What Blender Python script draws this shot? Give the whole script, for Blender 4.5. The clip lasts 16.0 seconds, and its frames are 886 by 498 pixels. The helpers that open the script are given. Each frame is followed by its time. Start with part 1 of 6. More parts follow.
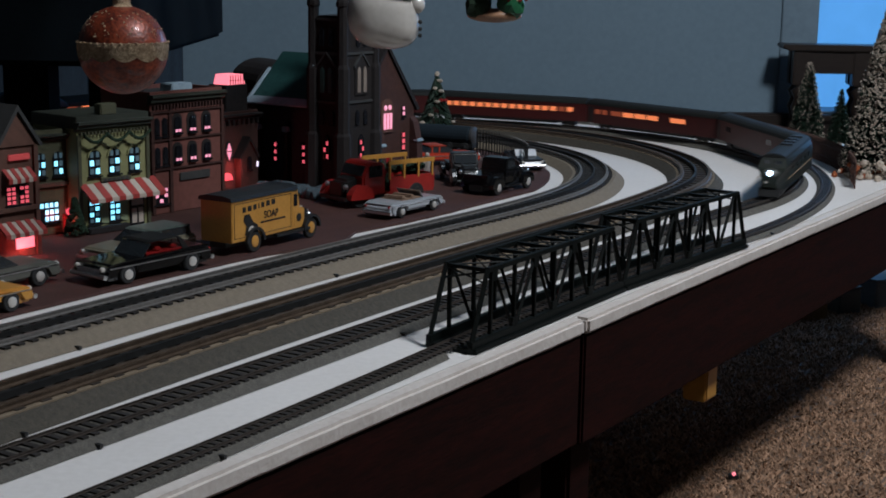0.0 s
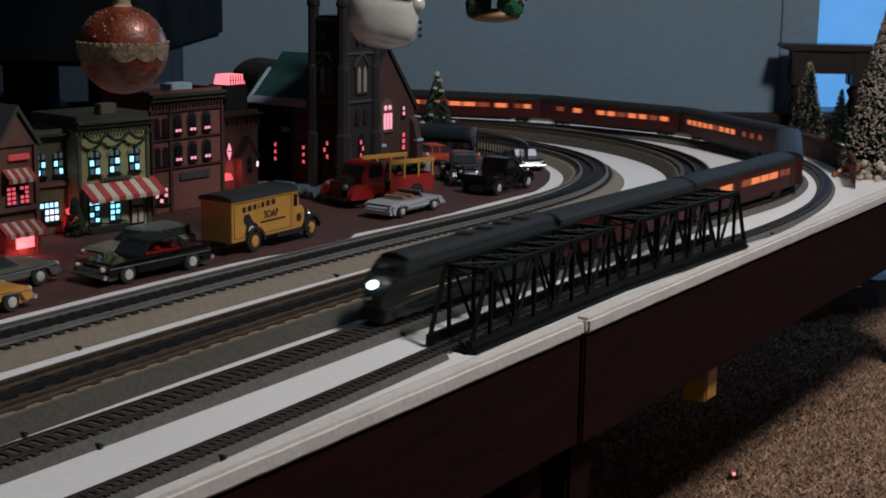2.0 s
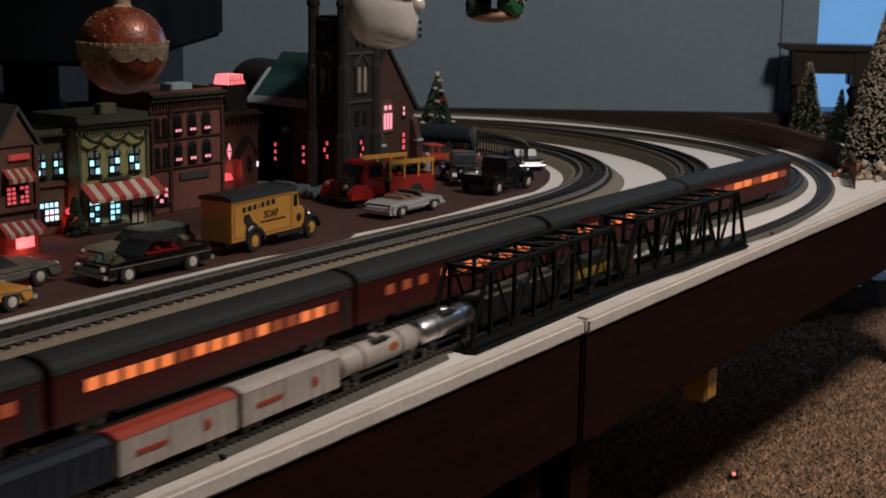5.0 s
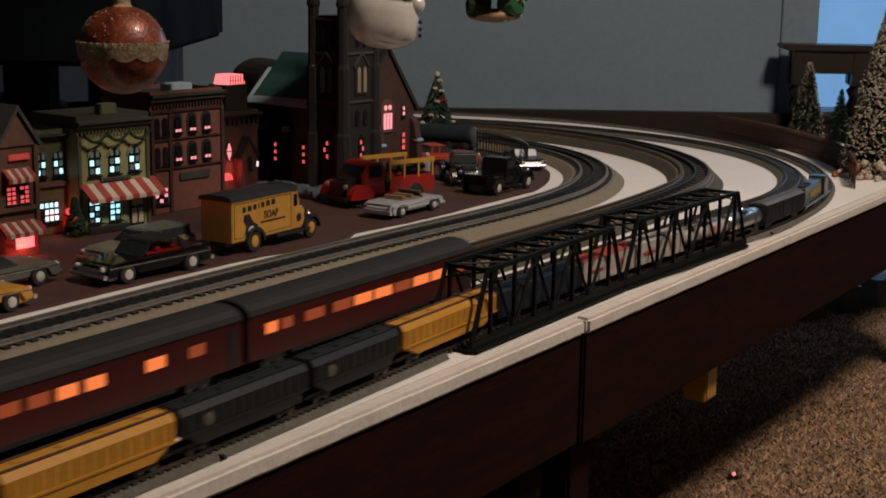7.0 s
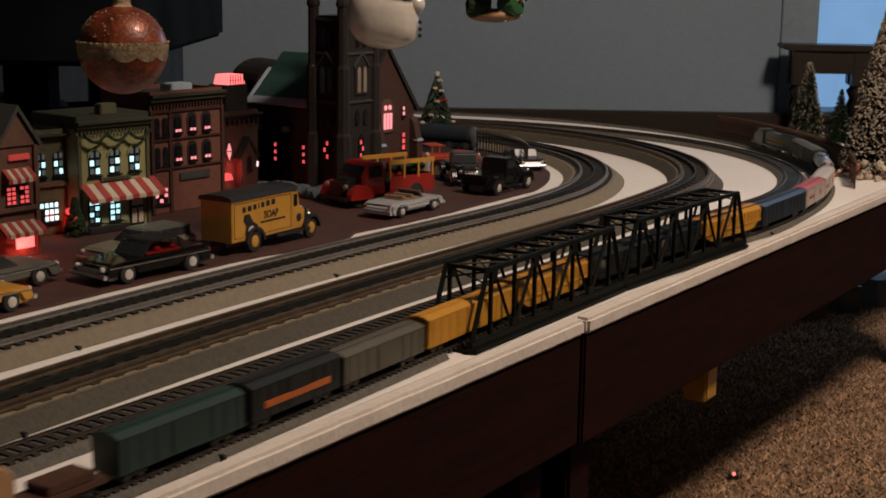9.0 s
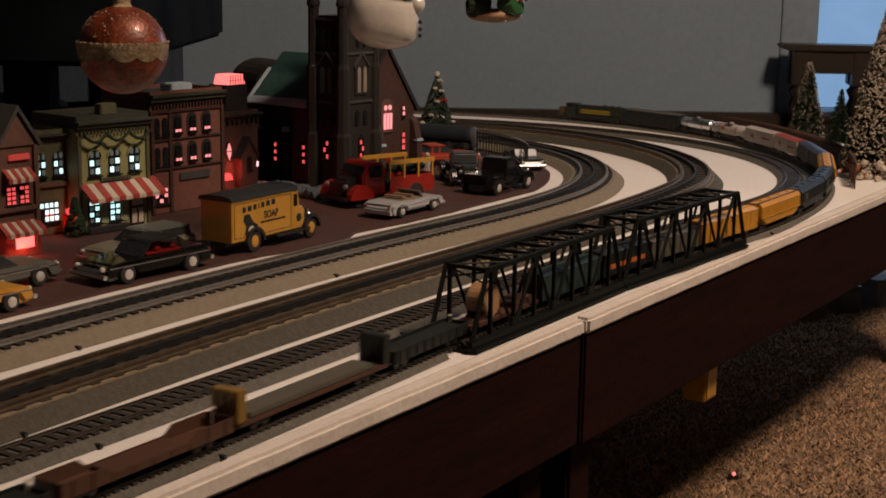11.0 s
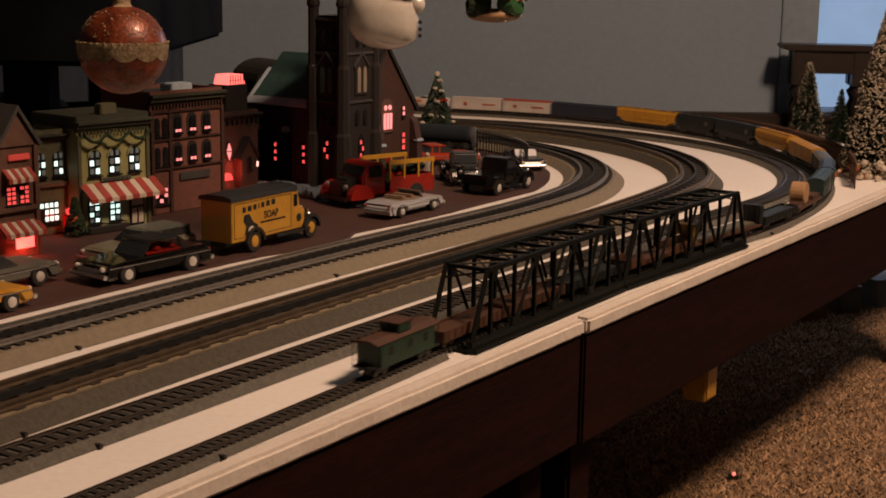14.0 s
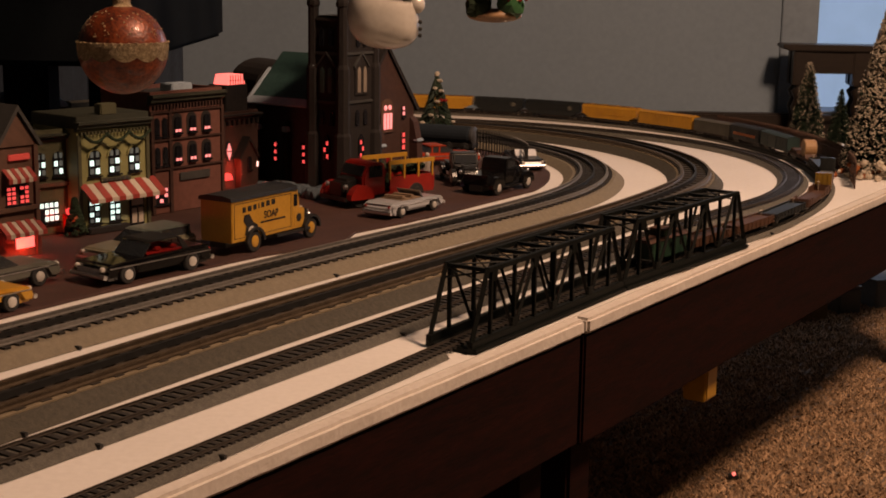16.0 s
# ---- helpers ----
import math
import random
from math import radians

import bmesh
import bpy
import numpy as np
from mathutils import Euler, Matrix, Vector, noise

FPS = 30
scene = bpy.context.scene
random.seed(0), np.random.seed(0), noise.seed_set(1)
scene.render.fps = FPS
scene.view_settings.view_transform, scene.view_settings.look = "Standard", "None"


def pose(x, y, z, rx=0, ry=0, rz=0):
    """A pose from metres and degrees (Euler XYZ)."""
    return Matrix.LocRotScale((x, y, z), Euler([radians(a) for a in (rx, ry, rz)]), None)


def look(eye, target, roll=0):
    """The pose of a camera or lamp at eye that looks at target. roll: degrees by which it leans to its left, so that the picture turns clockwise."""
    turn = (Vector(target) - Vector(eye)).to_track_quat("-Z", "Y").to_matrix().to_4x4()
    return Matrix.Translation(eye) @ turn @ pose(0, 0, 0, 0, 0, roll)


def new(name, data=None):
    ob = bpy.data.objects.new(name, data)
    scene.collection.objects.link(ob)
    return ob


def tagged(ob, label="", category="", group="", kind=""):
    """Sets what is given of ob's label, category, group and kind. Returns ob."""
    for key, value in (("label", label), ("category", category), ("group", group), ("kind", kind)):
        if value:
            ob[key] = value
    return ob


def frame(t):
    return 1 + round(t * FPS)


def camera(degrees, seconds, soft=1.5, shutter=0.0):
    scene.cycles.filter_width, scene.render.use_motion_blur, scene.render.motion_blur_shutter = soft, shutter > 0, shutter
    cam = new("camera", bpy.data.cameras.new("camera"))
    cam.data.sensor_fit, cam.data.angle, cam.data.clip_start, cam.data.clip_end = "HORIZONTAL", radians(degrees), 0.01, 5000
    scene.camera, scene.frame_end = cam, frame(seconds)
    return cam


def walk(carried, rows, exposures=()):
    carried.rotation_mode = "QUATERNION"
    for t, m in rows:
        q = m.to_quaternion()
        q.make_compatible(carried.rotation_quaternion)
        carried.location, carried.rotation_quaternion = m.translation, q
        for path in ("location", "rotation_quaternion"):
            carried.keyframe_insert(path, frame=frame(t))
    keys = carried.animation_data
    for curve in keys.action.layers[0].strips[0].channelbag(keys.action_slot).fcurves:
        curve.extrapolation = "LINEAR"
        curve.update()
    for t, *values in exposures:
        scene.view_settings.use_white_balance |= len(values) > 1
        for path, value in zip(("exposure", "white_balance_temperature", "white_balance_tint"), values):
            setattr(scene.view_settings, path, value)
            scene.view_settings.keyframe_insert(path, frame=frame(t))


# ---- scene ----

FLOOR, TABLE = 0.10, 0.45         # carpet and platform top
cam = camera(34.823, 16.0, soft=1.8, shutter=0.6)
CAM_POSE = look((0, 0, 0.725), (0, 1, 0.725 - math.tan(radians(11.332))), 0.9)
walk(cam, [(0, CAM_POSE), (16, CAM_POSE)],
     exposures=[(0, 0.0, 4900, 6), (2, 0.0, 5200, 8), (4, -0.1, 5700, 11), (7.5, -0.03, 6650, 15.5), (12, 0.08, 8100, 26), (16, 0.15, 9800, 36)])

# ---- world and lights ----
world = bpy.data.worlds.new("room_dusk")
scene.world = world
world.use_nodes = True
world.node_tree.nodes["Background"].inputs[0].default_value = (0.45, 0.62, 1.0, 1)
world.node_tree.nodes["Background"].inputs[1].default_value = 0.02


def lamp(name, kind, where, target, power, colour, size):
    data = bpy.data.lights.new(name, kind)
    data.energy, data.color = power, colour
    if kind == "AREA":
        data.shape, data.size = "DISK", size
    else:
        data.shadow_soft_size = size
    ob = new(name, data)
    ob.matrix_world = look(where, target)
    return ob


lamp("ceiling_lamp_light", "AREA", (1.10, 0.62, 2.38), (0.50, 2.2, 0.45), 46.5, (1.0, 0.84, 0.67), 0.42)
lamp("window_daylight", "AREA", (1.4, 3.40, 1.08), (0.5, 2.1, 0.5), 4.5, (0.45, 0.7, 1.0), 0.9)


# ---- materials ----
def mat(name, col, col2=None, scale=60, rough=0.6, metal=0.0, bump=0.0, fine=8.0, glow=None, power=0.0, vary=0.0, coat=0.0, stretch=(1, 1, 1)):
    m = bpy.data.materials.new(name)
    m.use_nodes = True
    nt = m.node_tree
    b = nt.nodes["Principled BSDF"]
    b.inputs["Roughness"].default_value, b.inputs["Metallic"].default_value = rough, metal
    b.inputs["Coat Weight"].default_value = coat
    co = nt.nodes.new("ShaderNodeTexCoord")
    mp = nt.nodes.new("ShaderNodeMapping")
    mp.inputs["Scale"].default_value = stretch
    nt.links.new(co.outputs["Object"], mp.inputs[0])
    n1, n2 = nt.nodes.new("ShaderNodeTexNoise"), nt.nodes.new("ShaderNodeTexNoise")
    n1.inputs["Scale"].default_value, n2.inputs["Scale"].default_value = scale, scale * fine
    n1.inputs["Detail"].default_value = n2.inputs["Detail"].default_value = 4
    for n in (n1, n2):
        nt.links.new(mp.outputs[0], n.inputs["Vector"])
    add = nt.nodes.new("ShaderNodeMath")
    add.operation = "MULTIPLY_ADD"
    add.inputs[1].default_value = 0.5
    nt.links.new(n1.outputs[0], add.inputs[0])
    half = nt.nodes.new("ShaderNodeMath")
    half.operation = "MULTIPLY"
    half.inputs[1].default_value = 0.5
    nt.links.new(n2.outputs[0], half.inputs[0])
    nt.links.new(half.outputs[0], add.inputs[2])
    ramp = nt.nodes.new("ShaderNodeMapRange")
    ramp.inputs[1].default_value, ramp.inputs[2].default_value = 0.35, 0.65
    nt.links.new(add.outputs[0], ramp.inputs[0])
    mix = nt.nodes.new("ShaderNodeMix")
    mix.data_type = "RGBA"
    c2 = col2 or tuple(c * 0.8 for c in col)
    mix.inputs[6].default_value, mix.inputs[7].default_value = (*c2, 1), (*col, 1)
    nt.links.new(ramp.outputs[0], mix.inputs[0])
    out = mix.outputs[2]
    if vary:
        info, hsv, mr = nt.nodes.new("ShaderNodeObjectInfo"), nt.nodes.new("ShaderNodeHueSaturation"), nt.nodes.new("ShaderNodeMapRange")
        mr.inputs[3].default_value, mr.inputs[4].default_value = 1 - vary, 1 + vary
        nt.links.new(info.outputs["Random"], mr.inputs[0])
        nt.links.new(mr.outputs[0], hsv.inputs["Value"])
        nt.links.new(out, hsv.inputs["Color"])
        out = hsv.outputs[0]
    nt.links.new(out, b.inputs["Base Color"])
    if bump:
        bp = nt.nodes.new("ShaderNodeBump")
        bp.inputs["Strength"].default_value, bp.inputs["Distance"].default_value = bump, 0.002
        nt.links.new(add.outputs[0], bp.inputs["Height"])
        nt.links.new(bp.outputs[0], b.inputs["Normal"])
    if glow:
        b.inputs["Emission Color"].default_value = (*glow, 1)
        b.inputs["Emission Strength"].default_value = power
    return m


M = dict(
    snow=mat("white_painted_board", (0.80, 0.77, 0.74), (0.72, 0.69, 0.66), 6, 0.7, bump=0.15, fine=30),
    edge=mat("chipped_white_paint", (0.72, 0.67, 0.62), (0.62, 0.56, 0.51), 25, 0.6, bump=0.5),
    mahogany=mat("dark_mahogany", (0.021, 0.0042, 0.0030), (0.007, 0.0022, 0.0017), 9, 0.75, bump=0.2, stretch=(1, 8, 8)),
    bed_grey=mat("grey_ballast", (0.132, 0.122, 0.102), (0.068, 0.064, 0.055), 250, 0.9, bump=0.6, fine=5),
    bed_dark=mat("dark_ballast", (0.082, 0.072, 0.054), (0.044, 0.039, 0.030), 250, 0.9, bump=0.6, fine=5),
    bed_tan=mat("tan_ballast", (0.215, 0.180, 0.130), (0.155, 0.130, 0.094), 180, 0.9, bump=0.4, fine=5),
    tie=mat("black_tie_plastic", (0.030, 0.026, 0.023), (0.017, 0.015, 0.013), 200, 0.6, vary=0.3),
    tie_brown=mat("brown_tie_plastic", (0.045, 0.034, 0.025), (0.022, 0.017, 0.013), 200, 0.6, vary=0.3),
    rail=mat("worn_rail_steel", (0.15, 0.125, 0.10), (0.09, 0.075, 0.06), 90, 0.45, metal=0.1),
    rail_grey=mat("bright_rail_steel", (0.26, 0.25, 0.235), (0.17, 0.16, 0.15), 60, 0.35, metal=0.4),
    rail_brown=mat("browned_rail", (0.16, 0.12, 0.085), (0.09, 0.065, 0.045), 90, 0.4, metal=0.5),
    black=mat("black_plastic", (0.018, 0.018, 0.017), (0.010, 0.010, 0.010), 70, 0.5),
    bridge=mat("black_bridge_plastic", (0.007, 0.009, 0.008), (0.004, 0.005, 0.0045), 90, 0.5),
    felt=mat("brown_plaza_felt", (0.068, 0.028, 0.021), (0.042, 0.017, 0.013), 40, 0.75, bump=0.3),
    wall=mat("grey_wall_paint", (0.208, 0.286, 0.358), (0.180, 0.250, 0.314), 2.2, 0.8, bump=0.05, fine=40),
    trimgrey=mat("grey_window_trim", (0.20, 0.275, 0.345), None, 8, 0.6),
    darkwood=mat("dark_stained_wood", (0.030, 0.020, 0.015), (0.014, 0.010, 0.008), 14, 0.4, stretch=(1, 1, 7)),
    carpet=mat("beige_carpet", (0.20, 0.145, 0.105), (0.08, 0.055, 0.04), 55, 0.95, bump=1.0, fine=3),
)

for k in ("mahogany", "bridge"):
    M[k].node_tree.nodes["Principled BSDF"].inputs["Specular IOR Level"].default_value = 0.12
M["bed_strip"] = mat("dull_tan_strip", (0.24, 0.19, 0.125), (0.17, 0.13, 0.085), 180, 0.9)
M["rail_dull"] = mat("dark_weathered_rail", (0.060, 0.048, 0.038), (0.034, 0.027, 0.022), 90, 0.5, metal=0.1)


# ---- mesh helpers ----
def part(name, bm, material, parent=None, label="", smooth=False):
    me = bpy.data.meshes.new(name)
    bm.normal_update()
    bm.to_mesh(me)
    bm.free()
    me.materials.append(material)
    if smooth:
        me.shade_smooth()
    ob = new(name, me)
    ob.parent = parent
    if label:
        ob["label"] = label
    return ob


def thing(name, m, label, category, group="", kind=""):
    ob = new(name)
    ob.matrix_basis = m
    ob.empty_display_size = 0.01
    return tagged(ob, label, category, group, kind)


def box(x0, x1, y0, y1, z0, z1, bevel=0.0, bm=None):
    bm = bm or bmesh.new()
    vs = [bm.verts.new(p) for p in ((x0, y0, z0), (x1, y0, z0), (x1, y1, z0), (x0, y1, z0), (x0, y0, z1), (x1, y0, z1), (x1, y1, z1), (x0, y1, z1))]
    fs = [bm.faces.new([vs[i] for i in f]) for f in ((3, 2, 1, 0), (4, 5, 6, 7), (0, 1, 5, 4), (1, 2, 6, 5), (2, 3, 7, 6), (3, 0, 4, 7))]
    if bevel:
        bmesh.ops.bevel(bm, geom=list({e for f in fs for e in f.edges}), offset=bevel, segments=2, affect="EDGES")
    return bm


def prism(points, axis, a, b, bevel=0.0, bm=None):
    """A polygon drawn in the plane across an axis and pushed along it from a to b."""
    bm = bm or bmesh.new()
    put = {"x": lambda p, q, h: (h, p, q), "y": lambda p, q, h: (p, h, q), "z": lambda p, q, h: (p, q, h)}[axis]
    lo = [bm.verts.new(put(p, q, a)) for p, q in points]
    hi = [bm.verts.new(put(p, q, b)) for p, q in points]
    n = len(points)
    fs = [bm.faces.new(lo[::-1]), bm.faces.new(hi)]
    fs += [bm.faces.new((lo[i], lo[(i + 1) % n], hi[(i + 1) % n], hi[i])) for i in range(n)]
    bmesh.ops.recalc_face_normals(bm, faces=fs)
    if bevel:
        bmesh.ops.bevel(bm, geom=list({e for f in fs for e in f.edges}), offset=bevel, segments=2, affect="EDGES")
    return bm


def rod(p, q, r, r2=None, n=8, bm=None):
    bm = bm or bmesh.new()
    p, q = Vector(p), Vector(q)
    m = Matrix.Translation((p + q) / 2) @ (q - p).to_track_quat("Z", "Y").to_matrix().to_4x4()
    bmesh.ops.create_cone(bm, cap_ends=True, segments=n, radius1=r, radius2=r if r2 is None else r2, depth=(q - p).length, matrix=m)
    return bm


def lathe(profile, n=24, bm=None, m=None):
    """A turned form from (radius, height) pairs."""
    bm = bm or bmesh.new()
    rings = [[bm.verts.new((r * math.cos(2 * math.pi * i / n), r * math.sin(2 * math.pi * i / n), z)) for i in range(n)] for r, z in profile]
    for a, b in zip(rings, rings[1:]):
        for i in range(n):
            bm.faces.new((a[i], a[(i + 1) % n], b[(i + 1) % n], b[i]))
    bm.faces.new(rings[0][::-1])
    bm.faces.new(rings[-1])
    if m:
        bmesh.ops.transform(bm, matrix=m, verts=bm.verts)
    return bm


def blob(where, r, bm=None, sub=2, rough=0.0, squash=(1, 1, 1)):
    bm = bm or bmesh.new()
    made = bmesh.ops.create_icosphere(bm, subdivisions=sub, radius=1)
    for v in made["verts"]:
        k = r * (1 + rough * noise.noise(v.co * 2.3 + Vector(where) * 90))
        v.co = Vector(where) + Vector((v.co.x * squash[0], v.co.y * squash[1], v.co.z * squash[2])) * k
    return bm


# ---- the four tracks: sectional pieces of (length, curvature), then the far straight ----
HEAD_BACK = 0.98 + math.pi
TRACKS = dict(
    A=(-0.1851, 0.6783, 1.0076, ((0.35, 0.1086), (0.35, -0.2694), (0.20, -0.1545), (0.20, 0.7996), (0.20, 1.0140), (0.20, 1.3422), (0.30, 1.4057), (0.40, 1.5154))),
    B=(-0.2504, 0.7242, 0.9971, ((0.35, 0.0285), (0.35, -0.1102), (0.20, 0.0013), (0.20, -0.1630), (0.20, 1.5861), (0.20, 2.0510), (0.30, 1.9482), (0.40, 1.5735))),
    C=(-0.2904, 0.7829, 1.0452, ((0.35, -0.1310), (0.35, -0.0751), (0.20, 0.1995), (0.20, 0.5332), (0.20, 2.2211), (0.20, 1.9976), (0.30, 1.9532), (0.40, 1.9532))),
    D=(-0.3602, 0.8957, 1.0274, ((0.35, -0.1257), (0.35, -0.1208), (0.20, 0.6511), (0.20, 1.8239), (0.20, 2.4937), (0.20, 2.4418), (0.30, 2.4420), (0.40, 2.4420))),
)
LEAD = 4.4


def lay(x, y, h, pieces, step=0.01):
    """Centre line as (s, x, y, heading); s is 0 at the first piece."""
    out = [(-LEAD + i * step, x - math.cos(h) * (LEAD - i * step), y - math.sin(h) * (LEAD - i * step), h) for i in range(round(LEAD / step))]
    s, todo = 0.0, list(pieces) + [(4.0, pieces[-1][1])]
    for length, k in todo:
        n = round(length / step)
        for _ in range(n):
            d = length / n
            if h >= HEAD_BACK:
                k = 0
            out.append((s, x, y, h))
            x, y, h, s = x + d * math.cos(h + k * d / 2), y + d * math.sin(h + k * d / 2), h + k * d, s + d
    return np.array(out)


LINE = {k: lay(*v) for k, v in TRACKS.items()}


def along(line, s):
    return tuple(float(np.interp(s, line[:, 0], line[:, i])) for i in (1, 2, 3))


def sweep(line, profile, s0, s1, step=0.012, bm=None):
    """A closed profile of (side, height) pairs pushed along a track; side is positive to the left."""
    bm = bm or bmesh.new()
    rings = []
    for i in range(max(2, round((s1 - s0) / step)) + 1):
        x, y, h = along(line, s0 + (s1 - s0) * i / max(2, round((s1 - s0) / step)))
        rings.append([bm.verts.new((x - a * math.sin(h), y + a * math.cos(h), TABLE + z)) for a, z in profile])
    n = len(profile)
    for a, b in zip(rings, rings[1:]):
        for i in range(n):
            bm.faces.new((a[i], a[(i + 1) % n], b[(i + 1) % n], b[i]))
    bm.faces.new(rings[0][::-1])
    bm.faces.new(rings[-1])
    return bm


RAILTOP = {}
JOINTS = dict(A=((0.10, -1), (0.96, -1)), B=((0.07, -1), (0.38, -1)), C=((0.479, 1), (0.03, -1)), D=((0.125, -1), (0.43, -1)))


def track(key, name, label, width, top, height, gauge, rail_h, rail_w, tie_len, tie_w, tie_h, pitch, bed, tie_mat, rail_mat, near, third=False, skip=None):
    line = LINE[key]
    t = tagged(new(name), label, "track", "model railway tracks")
    s_end = 4.2
    stretches = [(-LEAD + 0.05, s_end)] if not skip else [(-LEAD + 0.05, skip[0]), (skip[1], s_end)]
    for s0, s1 in stretches:
        part("roadbed", sweep(line, [(-width / 2, 0.0005), (width / 2, 0.0005), (top / 2, height), (-top / 2, height)], s0, s1), bed, t)
    z = height + tie_h
    for side in (-1, 1):
        c = side * (gauge + rail_w) / 2
        w = rail_w
        prof = [(c - w * 0.9, z), (c + w * 0.9, z), (c + w * 0.9, z + rail_h * 0.18), (c + w * 0.3, z + rail_h * 0.3), (c + w * 0.3, z + rail_h * 0.65),
                (c + w * 0.5, z + rail_h * 0.72), (c + w * 0.5, z + rail_h), (c - w * 0.5, z + rail_h), (c - w * 0.5, z + rail_h * 0.72),
                (c - w * 0.3, z + rail_h * 0.65), (c - w * 0.3, z + rail_h * 0.3), (c - w * 0.9, z + rail_h * 0.18)]
        part("rail", sweep(line, prof, -LEAD + 0.06, s_end, 0.02), rail_mat, t)
    if third:
        part("centre_rail", sweep(line, [(-rail_w / 2, z), (rail_w / 2, z), (rail_w / 2, z + rail_h * 0.92), (-rail_w / 2, z + rail_h * 0.92)], -LEAD + 0.06, s_end, 0.02), M["black"], t, "blackened centre rail")
    if key == "C":
        for side in (-1, 1):
            a, c = side * 0.0198, side * 0.0244
            part("ballast_strip", sweep(line, [(min(a, c), height - 0.001), (max(a, c), height - 0.001), (max(a, c), height + 0.0011), (min(a, c), height + 0.0011)], -LEAD + 0.06, s_end, 0.02), M["bed_strip"], t, "tan strip beside the rails")
    for s, side in JOINTS.get(key, ()):
        x, y, h = along(line, s)
        bm = box(-0.0012, 0.0012, min(side * (width / 2 - 0.003), side * (width / 2 + 0.002)), max(side * (width / 2 - 0.003), side * (width / 2 + 0.002)), 0.0006, 0.0030)
        bmesh.ops.transform(bm, matrix=Matrix.Translation((x, y, TABLE)) @ Matrix.Rotation(h, 4, "Z"), verts=bm.verts)
        part("joint_clip", bm, M["black"], t)
    RAILTOP[key] = z + rail_h
    bm = box(-tie_w / 2, tie_w / 2, -tie_len / 2, tie_len / 2, -0.0008, tie_h)
    first = part("tie", bm, tie_mat, t)
    rest = bmesh.new()
    n = int((s_end + 0.4) / pitch)
    for i in range(n):
        s = -0.4 + i * pitch
        x, y, h = along(line, s)
        m = Matrix.Translation((x, y, TABLE + height)) @ Matrix.Rotation(h, 4, "Z")
        if near <= s and i * pitch < near + 0.4 + 299 * pitch:
            if first is not None:
                ob, first = first, None
            else:
                ob = new("tie", ob.data)
                ob.parent = t
            ob.matrix_basis = m
        elif s < 2.7:
            c = [m @ Vector((a * tie_w / 2, b * tie_len / 2, zz)) for zz in (0, tie_h) for a, b in ((-1, -1), (1, -1), (1, 1), (-1, 1))]
            v = [rest.verts.new(p) for p in c]
            for f in ((4, 5, 6, 7), (0, 1, 5, 4), (1, 2, 6, 5), (2, 3, 7, 6), (3, 0, 4, 7)):
                rest.faces.new([v[j] for j in f])
    tagged(part("tie_run", rest, tie_mat, t), kind="stuff")
    return t


# ---- large structure ----
U = Vector((math.cos(radians(56.8)), math.sin(radians(56.8)), 0))     # along the platform front
N = Vector((-U.y, U.x, 0))                                            # inwards from the front
EDGE = Vector((-0.1468, 0.6977, 0))


def room():
    floor = tagged(part("floor", box(-5, 5, -5, 3.5, FLOOR - 0.05, FLOOR), M["carpet"]), "beige speckled cut-pile carpet", "floor", kind="structure")
    tagged(part("wall_north", box(-5, 0.852, 3.3, 3.42, 0, 2.5), M["wall"]), "plain grey painted wall", "wall", kind="structure")
    tagged(part("wall_north_east", box(1.95, 5, 3.3, 3.42, 0, 2.5), M["wall"]), "plain grey painted wall", "wall", kind="structure")
    tagged(part("wall_under_window", box(0.852, 1.95, 3.3, 3.42, 0, 0.405), M["wall"]), "grey wall under the window", "wall", kind="structure")
    tagged(part("wall_over_window", box(0.852, 1.95, 3.3, 3.42, 1.75, 2.5), M["wall"]), "grey wall over the window", "wall", kind="structure")
    tagged(part("wall_south", box(-5, 5, -5.12, -5, 0, 2.5), M["wall"]), "plain grey painted wall", "wall", kind="structure")
    tagged(part("wall_west", box(-5.12, -5, -5.12, 3.42, 0, 2.5), M["wall"]), "plain grey painted wall", "wall", kind="structure")
    tagged(part("wall_east", box(5, 5.12, -5.12, 3.42, 0, 2.5), M["wall"]), "plain grey painted wall", "wall", kind="structure")
    tagged(part("ceiling", box(-5.12, 5.12, -5.12, 3.42, 2.5, 2.6), M["wall"]), "plain grey ceiling", "ceiling", kind="structure")
    tagged(part("wainscot", box(-5, 0.95, 3.26, 3.297, 0, 0.402, 0.004), M["darkwood"]), "dark wooden wainscot along the wall", "trim", kind="structure")
    w = tagged(new("window_1"), "window with pale blue daylight", "window", kind="structure")
    part("window_frame", box(0.772, 0.856, 3.291, 3.298, 0.402, 1.78, 0.002), M["trimgrey"], w)
    part("window_sill", box(0.80, 2.0, 3.25, 3.33, 0.385, 0.402, 0.004), M["darkwood"], w)
    sky = mat("dusk_sky_glow", (0.2, 0.35, 0.6), None, 2, 0.9, glow=(0.16, 0.42, 0.74), power=0.55)
    tagged(part("backdrop", box(0.4, 2.4, 3.6, 3.62, 0.2, 2.0), sky), "pale blue dusk sky outside the window", "sky", kind="structure")


